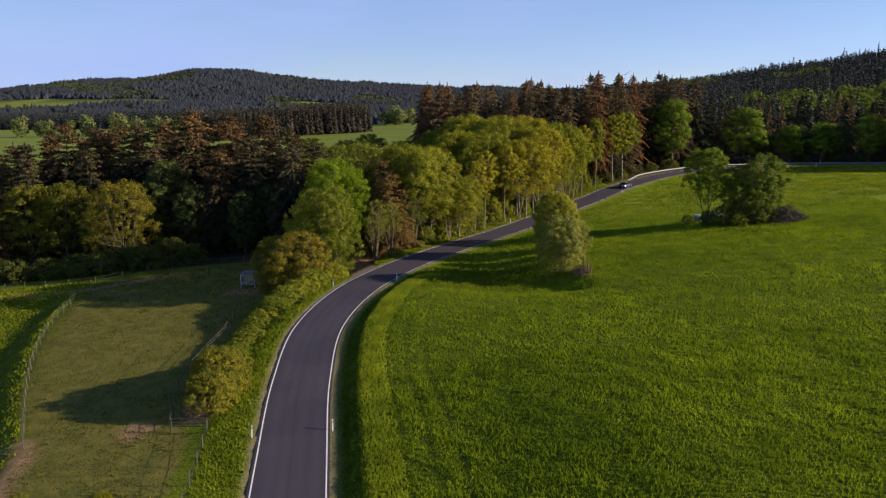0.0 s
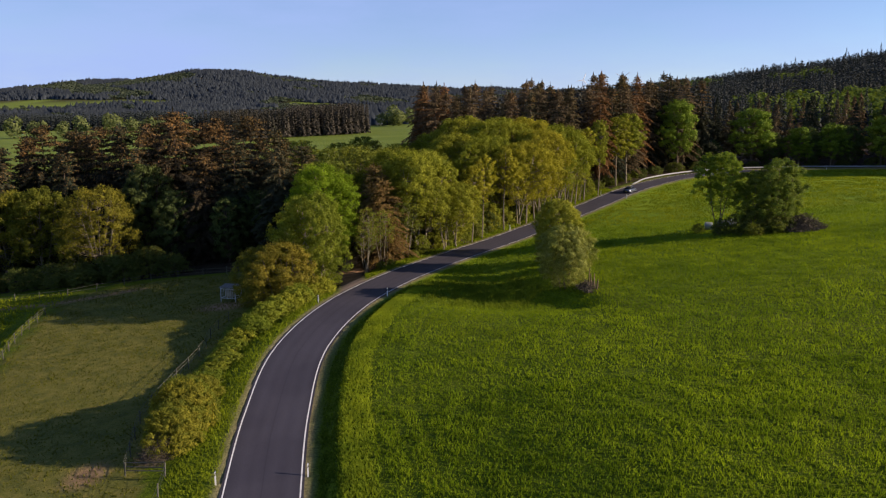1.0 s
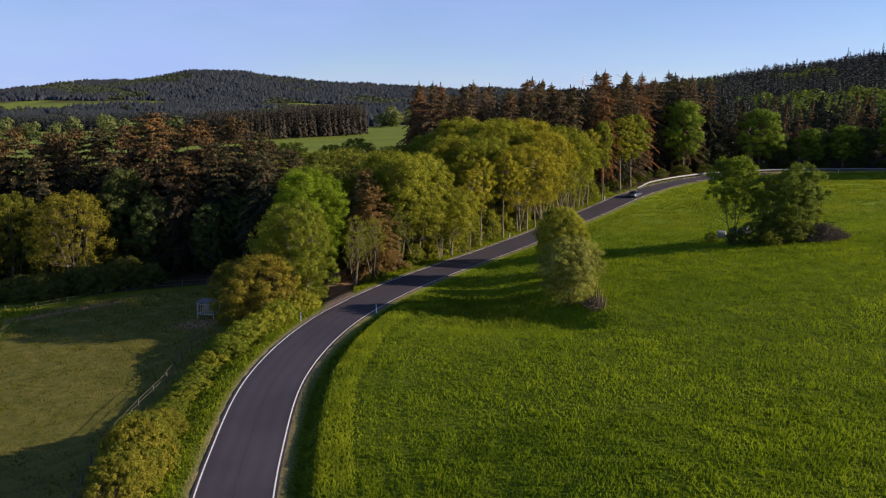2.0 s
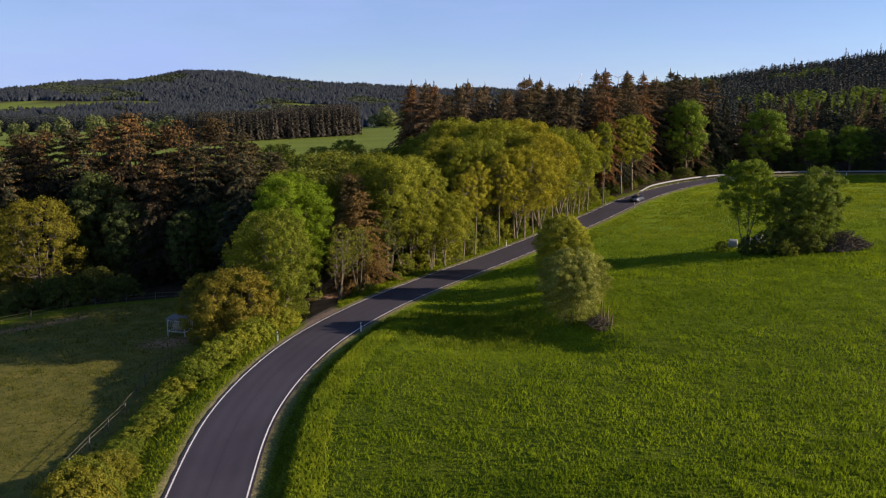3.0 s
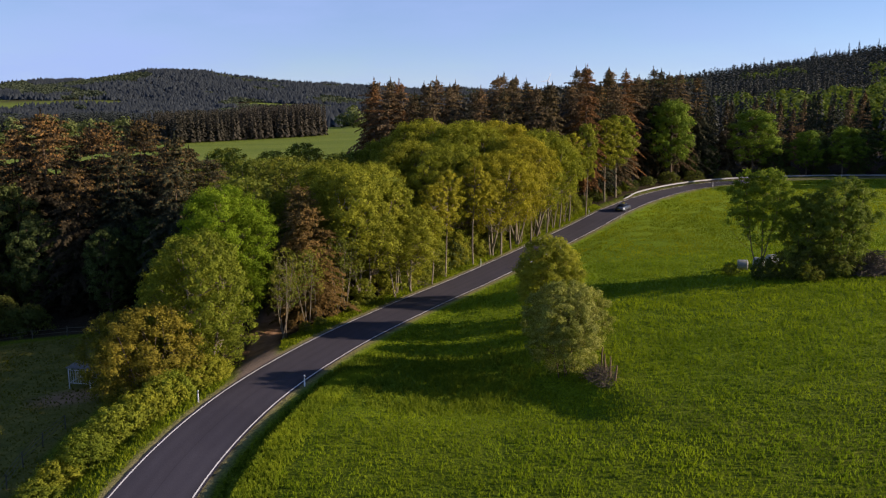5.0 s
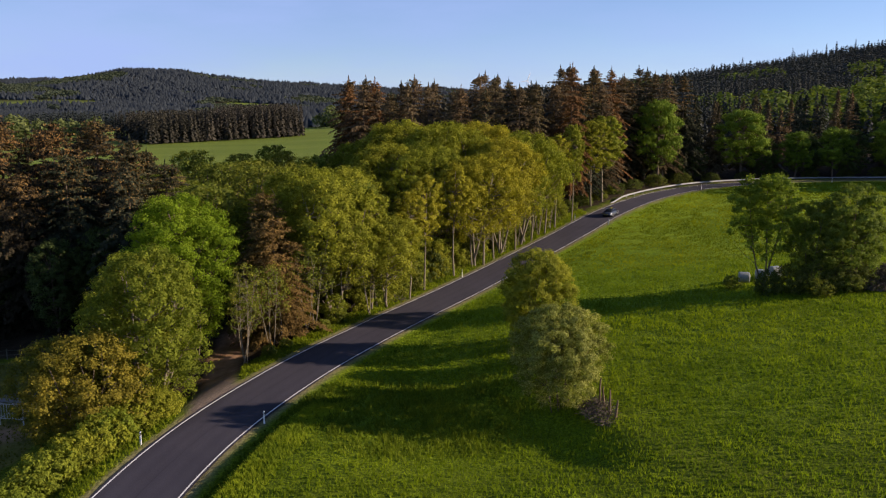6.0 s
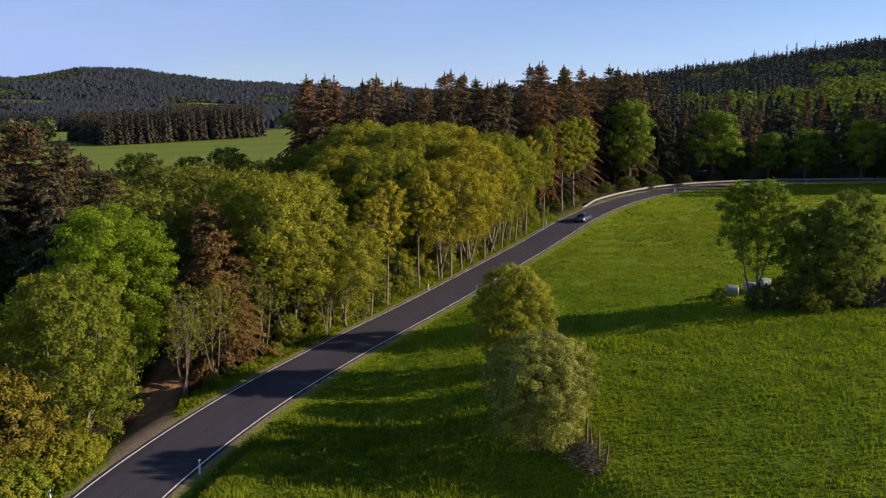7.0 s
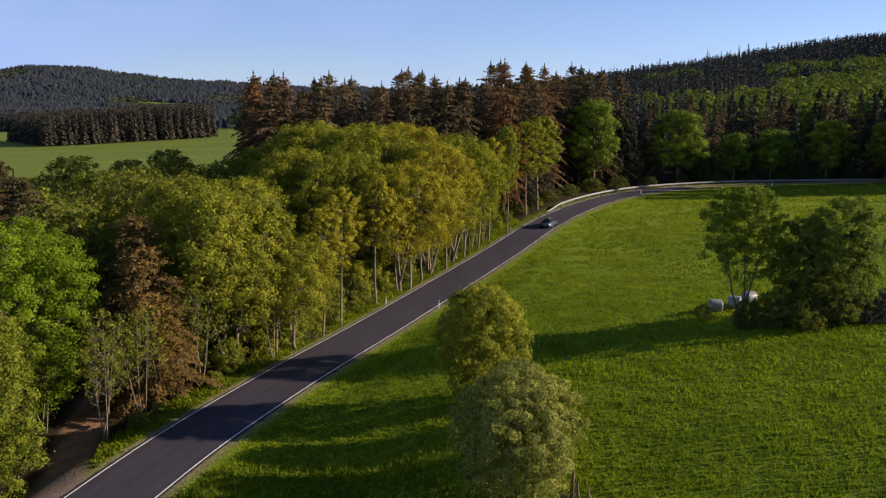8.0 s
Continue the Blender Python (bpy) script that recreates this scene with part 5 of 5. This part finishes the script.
# ---- old posts, brambles, brushwood ----
def old_post(px, py, tall, lean, turn):
    v, f = tube([(0, 0, -0.3), (0.02, 0, tall * 0.4), (0.0, 0.03, tall * 0.8), (0.03, 0.02, tall)], [0.09, 0.085, 0.07, 0.045], 8)
    r = np.random.default_rng(int(px * 10))
    v = v + r.normal(0, 0.012, v.shape)
    ob = new("old_post", mesh_of("old_post", v, f, OLD_WOOD, True))
    ob.matrix_basis = pose(px, py, float(height(px, py)[0]), lean, lean * 0.5, turn)
    return tagged(ob, "leaning weathered wooden post among dead brambles", "post", "old meadow posts")


for spec in ((18.6, 106.0, 2.2, 2, 0), (18.85, 105.5, 1.7, -3, 60), (18.95, 104.3, 1.85, 2, 130), (19.15, 103.5, 1.4, -5, 200)):
    old_post(*spec)


def tangle(name, px, py, rx, ry, tall, n, seed, mat, label, thick=0.02):
    """A heap of bent twigs."""
    r = np.random.default_rng(seed)
    pieces = []
    for q in range(n):
        a, far = r.uniform(0, 6.28), r.random() ** 0.6
        c = np.array([math.cos(a) * far * rx, math.sin(a) * far * ry, tall * (1 - far ** 1.5) * r.random()])
        d = unit(r.normal(size=3) * np.array([1, 1, 0.55]))
        L = r.uniform(0.5, 1.5) * tall ** 0.5
        p0, p2 = c - d * L / 2, c + d * L / 2
        p0[2], p2[2] = max(p0[2], -0.05), max(p2[2], 0.02)
        pieces.append(tube(np.array([p0, c + r.normal(0, 0.08, 3), p2]), [thick * r.uniform(0.6, 1.6), thick, thick * 0.4], 4))
    top = tagged(empty(name, px, py), label, "brushwood")
    tagged(part_of("brushwood", mesh_of("brushwood", *joined(pieces), mat), top), kind="stuff")
    return top


tangle("bramble_tangle", 18.3, 104.9, 1.3, 2.5, 1.1, 420, 71, TWIG, "dry brown brambles round the old posts", 0.014)
tangle("brush_pile", 54.6, 128.6, 3.8, 2.4, 2.6, 900, 72, TWIG, "heap of grey cut branches beside the clump", 0.03)
tangle("dead_brambles", -21.9, 68.6, 1.3, 1.5, 2.3, 800, 76, TWIG, "grey dead brambles at the foot of the hedge", 0.009)
tangle("deadwood", 3.0, 147.5, 2.5, 1.5, 0.8, 120, 73, TWIG, "fallen grey branches at the wood edge", 0.03)

planted(broadleaf("young_birch", 10, 2.3, 3.2, 74, 480, 0.32, GREEN, PALE_BARK, "thin young birch with pale stems beside the track", 3, 30, 0.0085), 10,
        [(-10.5, 125.8, 10.5, 0.9, 0), (-8.9, 129.0, 9.5, 1.0, 80), (-8.5, 132.2, 9.5, 1.1, 150), (-5.9, 134.6, 10.0, 1.0, 210), (-4.6, 136.0, 10.5, 1.1, 290), (-10.9, 127.2, 8.5, 1.0, 20), (0.4, 141.2, 9.0, 1.2, 110),
         (20.5, 171.5, 10.0, 1.0, 60), (23.0, 174.5, 11.0, 1.0, 160), (28.2, 181.0, 12.0, 1.0, 260), (31.0, 186.0, 12.0, 1.0, 330), (-16.6, 131.0, 9.0, 1.0, 45), (-17.4, 134.0, 9.0, 1.0, 245)], "young birches")
planted(broadleaf("track_shrub", 2, 1.4, -0.6, 75, 1100, 0.23, GREEN, BARK, "low green shrub on the verge by the wood", 3, 18, 0.012), 2,
        off_verge([(float(a), float(b), float(c), 1.0, float(e)) for a, b, c, e in ((-7.6, 126.4, 1.3, 70), (-6.6, 128.8, 1.2, 140), (-3.0, 134.8, 1.4, 210), (-1.4, 137.8, 1.8, 280), (2.6, 145.6, 2.2, 20),
         (4.6, 149.5, 2.6, 90), (7.0, 153.2, 2.6, 160), (10.8, 160.8, 2.4, 230), (13.4, 163.8, 2.8, 300), (20.4, 174.2, 2.2, 40), (23.8, 177.8, 2.4, 110), (28.2, 184.8, 2.2, 180), (31.8, 189.8, 2.4, 250), (41.0, 135.0, 1.6, 15), (47.0, 127.8, 2.0, 75), (50.5, 128.0, 2.2, 135),
         (55.8, 130.6, 1.8, 35), (-30.5, 54.0, 1.3, 60), (-16.6, 124.5, 2.6, 260), (-16.9, 128.0, 2.4, 330))] + beside_road(36, 58, 7.0, -8.6, 2.5, 1.0, 82), 2, 1.4), "verge shrubs")


# ---- car ----
def loft(bm, sections, closed_ends=True):
    rows = [[bm.verts.new(p) for p in s] for s in sections]
    for a, b in zip(rows, rows[1:]):
        for k in range(len(a) - 1):
            bm.faces.new((a[k], a[k + 1], b[k + 1], b[k]))
    if closed_ends:
        bm.faces.new(rows[0])
        bm.faces.new(rows[-1][::-1])
    bmesh.ops.recalc_face_normals(bm, faces=bm.faces)
    return bm


def hull(stations):
    """Half sections mirrored: y, half width, sill height, shoulder height, top height."""
    out = []
    for yy, w, lo, sh, up in stations:
        half = [(w * 0.9, lo), (w, lo + 0.14), (w * 1.0, (lo + sh) / 2), (w * 0.97, sh), (w * 0.8, up), (0.0, up + 0.015)]
        out.append([(a, yy, b) for a, b in half] + [(-a, yy, b) for a, b in half[-2::-1]])
    return out


spot, along = np.argmin((LINE[:, 0] - 43.0) ** 2 + (LINE[:, 1] - 194.6) ** 2), None
heading = math.degrees(math.atan2(TAN[spot][1], TAN[spot][0])) - 90
car = new("sports_car")
cx, cy = LINE[spot, :2] + np.array([TAN[spot][1], -TAN[spot][0]]) * 1.25
slope = math.degrees(math.atan2(LINE[spot + 4, 2] - LINE[spot - 4, 2], np.linalg.norm(LINE[spot + 4, :2] - LINE[spot - 4, :2])))
car.matrix_basis = pose(cx, cy, LINE[spot, 2] + 0.035, slope, 0, heading)
tagged(car, "silver-blue two-door sports coupe on the road", "car")
bm = loft(bmesh.new(), hull([(-2.22, 0.70, 0.42, 0.62, 0.78), (-2.1, 0.84, 0.26, 0.66, 0.86), (-1.6, 0.93, 0.2, 0.7, 0.92), (-0.8, 0.92, 0.17, 0.68, 0.88), (0.3, 0.9, 0.17, 0.66, 0.84), (1.2, 0.91, 0.18, 0.62, 0.76), (1.8, 0.86, 0.2, 0.54, 0.66), (2.15, 0.68, 0.26, 0.46, 0.54)]))
part("body", bm, CAR_PAINT, car, "silver-blue metallic body", True)
bm = loft(bmesh.new(), hull([(-1.75, 0.66, 0.82, 0.86, 0.9), (-1.1, 0.72, 0.8, 0.98, 1.12), (-0.3, 0.74, 0.8, 1.08, 1.24), (0.35, 0.74, 0.78, 1.05, 1.22), (0.75, 0.74, 0.76, 0.92, 1.06), (1.2, 0.7, 0.72, 0.74, 0.77)]))
part("window", bm, CAR_GLASS, car, "dark tinted glasshouse", True)
bm = loft(bmesh.new(), hull([(-1.0, 0.62, 1.12, 1.14, 1.165), (-0.3, 0.64, 1.22, 1.245, 1.275), (0.3, 0.63, 1.21, 1.235, 1.265), (0.5, 0.6, 1.16, 1.18, 1.2)]))
part("roof_panel", bm, CAR_PAINT, car, "", True)
bm = bmesh.new()
box(bm, (0.3, 0.24, 0.12), (0, 0.1, 1.33), (0, 0, 0), 0.03)
part("roof_sign", bm, YELLOW, car, "small yellow roof marker")
for sx in (-1, 1):
    for yy in (-1.28, 1.25):
        wheel = part_of("wheel", mesh_of("wheel", *joined([tube([(-0.11, 0, 0), (-0.09, 0, 0), (0.09, 0, 0), (0.11, 0, 0)], [0.22, 0.23, 0.23, 0.22], 20)]), ZINC), car, "", pose(sx * 0.82, yy, 0.33))
        a = np.linspace(0, 2 * np.pi, 25)[:-1]
        ring, tread = [], [(-0.12, 0.24), (-0.13, 0.31), (-0.09, 0.335), (0.09, 0.335), (0.13, 0.31), (0.12, 0.24)]
        v = np.array([[(o, math.cos(t) * r, math.sin(t) * r) for o, r in tread] for t in a]).reshape(-1, 3)
        i, j = np.meshgrid(np.arange(24), np.arange(6), indexing="ij")
        f = np.stack([i * 6 + j, ((i + 1) % 24) * 6 + j, ((i + 1) % 24) * 6 + (j + 1) % 6, i * 6 + (j + 1) % 6], -1).reshape(-1, 4)
        part_of("tyre", mesh_of("tyre", v, f, BLACK, True), wheel)
        bm = bmesh.new()
        for q in range(5):
            box(bm, (0.03, 0.05, 0.22), (sx * 0.1, math.sin(q * 1.257) * 0.11, math.cos(q * 1.257) * 0.11), (-math.degrees(q * 1.257), 0, 0), 0.004)
        part("rim", bm, ZINC, wheel)
    bm = bmesh.new()
    box(bm, (0.42, 0.06, 0.09), (sx * 0.56, -2.17, 0.68), (0, 0, sx * 12), 0.02)
    part("tail_light", bm, TAIL, car, "dark red tail light")
    bm = bmesh.new()
    box(bm, (0.26, 0.2, 0.1), (sx * 0.6, 1.93, 0.53), (0, 0, -sx * 25), 0.03)
    part("headlight", bm, WHITE, car)
    bm = bmesh.new()
    box(bm, (0.16, 0.08, 0.1), (sx * 0.98, 0.55, 0.86), (0, 0, 0), 0.025)
    part("mirror", bm, CAR_PAINT, car)
bm = bmesh.new()
box(bm, (1.5, 0.1, 0.16), (0, -2.15, 0.38), (0, 0, 0), 0.03)
part("bumper", bm, BLACK, car, "black lower rear bumper")
plate = bmesh.new()
box(plate, (0.52, 0.02, 0.11), (0, -2.22, 0.5), (0, 0, 0), 0.004)
plate = part("number_plate", plate, YELLOW, car, "yellow rear plate")
bm = bmesh.new()
box(bm, (0.4, 0.006, 0.05), (0, -2.235, 0.5))
part("bar", bm, BLACK, plate)


# ---- wind turbines on the horizon ----
def turbine(px, py, hub, turn, phase):
    top = tagged(empty("wind_turbine", px, py, turn=turn), "white wind turbine far off behind the wooded ridge", "wind turbine", "wind turbines")
    g = hub - top.location.z
    v, f = tube([(0, 0, -1), (0, 0, g * 0.5), (0, 0, g)], [3.2, 2.4, 1.6], 12)
    part_of("tower", mesh_of("tower", v, f, WHITE, True), top)
    bm = bmesh.new()
    box(bm, (4, 11, 4), (0, 1, g + 1), (0, 0, 0), 0.8)
    part("nacelle", bm, WHITE, top)
    for q in range(3):
        a = radians(phase + 120 * q)
        tip = np.array([math.sin(a), 0, math.cos(a)])
        v, f = tube(np.array([tip * 1.5, tip * 12, tip * 30, tip * 45]) + np.array([0, -5.5, g + 1]), [1.1, 1.9, 1.2, 0.3], 6)
        part_of("blade", mesh_of("blade", v, f, WHITE, True), top)


turbine(722, 4290, 172, 10, 20)
turbine(921, 4250, 186, -15, 55)

# ---- grass ----
def patches(p, cell, seed):
    """Smooth random unevenness between 0 and 1, in cells of that size."""
    table = np.random.default_rng(seed).random((64, 64))
    q = np.column_stack([p[:, 0] * 0.83 + p[:, 1] * 0.56, p[:, 1] * 0.83 - p[:, 0] * 0.56]) / cell + 0.2 * np.sin(p[:, ::-1] / cell * 1.9)
    i = np.floor(q).astype(int)
    f = ease(0, 1, q - i)
    a, b = i[:, 0] % 64, i[:, 1] % 64
    c, d = (a + 1) % 64, (b + 1) % 64
    return (table[a, b] * (1 - f[:, 0]) + table[c, b] * f[:, 0]) * (1 - f[:, 1]) + (table[a, d] * (1 - f[:, 0]) + table[c, d] * f[:, 0]) * f[:, 1]


def tufts(name, spots, tall, wide, mat, label, seed, blades=3, uneven=1.0):
    """Many small tufts of blades in one mesh."""
    r = np.random.default_rng(seed)
    n = len(spots)
    base = np.column_stack([spots, height(spots[:, 0], spots[:, 1]) - 0.03])
    lush = 0.25 + 0.75 * patches(spots, 0.6, 3) + 0.6 * patches(spots, 1.4, 8) + 0.3 * patches(spots * np.array([0.6, 1.2]), 4.5, 5)
    lush += 0.1 * np.sin((spots[:, 0] * 0.75 + spots[:, 1] * 0.66) * 2.4 + 2.2 * ripple(spots, 6.0, 2.0))
    lush = 1.0 + uneven * (lush - 1.0)
    off, _ = by_road(*spots.T)
    for wheel in (8.75, 10.7, 12.6):  # wheel tracks along the bank
        lush -= 0.5 * np.exp(-((off - wheel - 0.5 * ripple(spots, 9.0, 4.0)) / 0.28) ** 2)
    vs = []
    for q in range(blades):
        a = r.uniform(0, 6.28, n)
        h = tall * r.uniform(0.6, 1.3, n) * np.clip(lush, 0.22, 1.9)
        w = wide * r.uniform(0.7, 1.3, n) * (1 + 0.35 * ease(85, 130, spots[:, 1]))
        side = np.column_stack([np.cos(a) * w, np.sin(a) * w, 0 * a])
        lean = np.column_stack([r.normal(0, 0.33, n) * h, r.normal(0, 0.33, n) * h, h])
        vs.append(np.stack([base - side, base + side, base + lean], 1))
    v = np.concatenate(vs, 1).reshape(-1, 3)
    return tagged(new(name, mesh_of(name, v, np.arange(len(v)).reshape(-1, 3), mat)), label, "grass", kind="stuff")


p = np.vstack([jittered(-12, 62, 34, 74, 0.2, 59, 1.1), jittered(-12, 62, 74, 105, 0.25, 61, 1.1), jittered(-12, 78, 105, 128, 0.25, 60, 1.1), jittered(-12, 78, 128, 150, 0.3, 58, 1.1)])
d, _ = by_road(p[:, 0], p[:, 1])
edge = 8.2 + 0.25 * ripple(p, 2.0, 1.0)
thin = np.random.default_rng(4).random(len(p))
ok = (d > np.where(p[:, 1] < 112, edge, 4.2)) & (p[:, 0] < 0.62 * p[:, 1] + 5 - 7 * thin) & (p[:, 1] > 34 + 9 * thin)
p = p[ok]
# taller grass in an ellipse, dark blades standing in for the bushes' shade
uncut = np.hypot((p[:, 0] - 4.0) / 10.0, (p[:, 1] - 110.0) / 8.5) + 0.14 * ripple(p, 1.8, 7.0) + 0.3 * (thin[ok] - 0.5) < 0.95
tufts("lush_grass", p[uncut], 0.42, 0.045, LUSH_SHADE_GRASS, "tall coarse grass beside the bushes, their shade put into its colour", 79, 3)
p = p[~uncut]
band = p[:, 1] + 9 * ripple(p, 6.0, 5.0)
tufts("meadow_grass", p[band < 92], 0.26, 0.036, GRASS, "uneven deep green meadow grass", 62, 3)
tufts("meadow_grass", p[band >= 92], 0.24, 0.036, MID_GRASS, "uneven green meadow grass", 57, 3)
p = jittered(-2, 135, 150, 233, 0.38, 63, 1.1)
d, _ = by_road(p[:, 0], p[:, 1])
tufts("meadow_grass", p[(d > 4.5) & (p[:, 0] < 0.7 * p[:, 1]) & (patches(p, 1.5, 9) + 0.5 * patches(p, 4.0, 6) > 0.5)], 0.2, 0.06, FAR_GRASS, "uneven green meadow grass on the far slope", 64, 3)
p = jittered(-14, 6, 44, 116, 0.15, 65, 1.1)
d, _ = by_road(p[:, 0], p[:, 1])
ok = (d > 5.4) & (d < 8.2 + 0.3 * np.random.default_rng(6).normal(0, 1, len(p)) + 0.3 * ripple(p, 3.0, 2.0))
tufts("bank_grass", p[ok], 0.3, 0.04, LONG_GRASS, "tall pale-green grass on the roadside bank", 66, 4, 0.2)
p = jittered(-26, 40, 44, 205, 0.22, 67, 1.1)
d, _ = by_road(p[:, 0], p[:, 1])
off_track = np.sqrt(((p[:, None, 0] - TRACK[None, ::3, 0]) ** 2 + (p[:, None, 1] - TRACK[None, ::3, 1]) ** 2).min(1))
ok = (d < -3.5) & (d > -7.2) & (off_track > 2.0 + 1.2 * ease(121, 114, p[:, 1]))
tufts("verge_grass", p[ok], 0.26, 0.045, VERGE_GRASS, "rough green grass on the road verge", 68, 3)
# slope facing away from the sun: darker blades imitate the bank's shade
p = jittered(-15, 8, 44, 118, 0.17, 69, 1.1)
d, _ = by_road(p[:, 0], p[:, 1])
tufts("slope_grass", p[(d > 4.0 + 0.2 * ripple(p, 1.5, 2.0)) & (d < 5.8)], 0.2, 0.05, LUSH_SHADE_GRASS, "dense roadside slope grass, the bank's shade put into its colour", 70, 3)
p = jittered(-57, -17, 44, 136, 0.3, 71, 1.1)
d, _ = by_road(p[:, 0], p[:, 1])
patchy = np.random.default_rng(2).random(len(p)) < 0.55 + 0.45 * ripple(p, 1.6, 3.0)
tufts("paddock_grass", p[inside(p[:, 0], p[:, 1], PADDOCK_RING) & (d < -7) & patchy], 0.13, 0.06, PASTURE, "short grazed grass in the paddock", 72, 3)
p = jittered(-86, -36, 56, 133, 0.42, 77, 1.1)
west = np.interp(p[:, 1], [40, 64.7, 81.7, 94.1, 108.8, 122.9, 133], [-27, -35.7, -43.9, -49.0, -53.7, -56.2, -57.0])
tufts("field_grass", p[p[:, 0] < west - 0.5], 0.26, 0.07, VERGE_GRASS, "rough green grass in the field beyond the paddock fence", 78, 3)
p = jittered(-36, -18, 45, 56.5, 0.16, 73, 1.1)
p = p[ripple(p, 0.9, 6.0) > 0.2 + 0.25 * ease(52, 56, p[:, 1])]
tufts("yellow_flowers", p[inside(p[:, 0], p[:, 1], [(-35, 45), (-20, 45), (-21, 55), (-34, 55.5)])], 0.3, 0.05, WEED, "yellow-flowered weeds in the paddock corner", 74, 3)
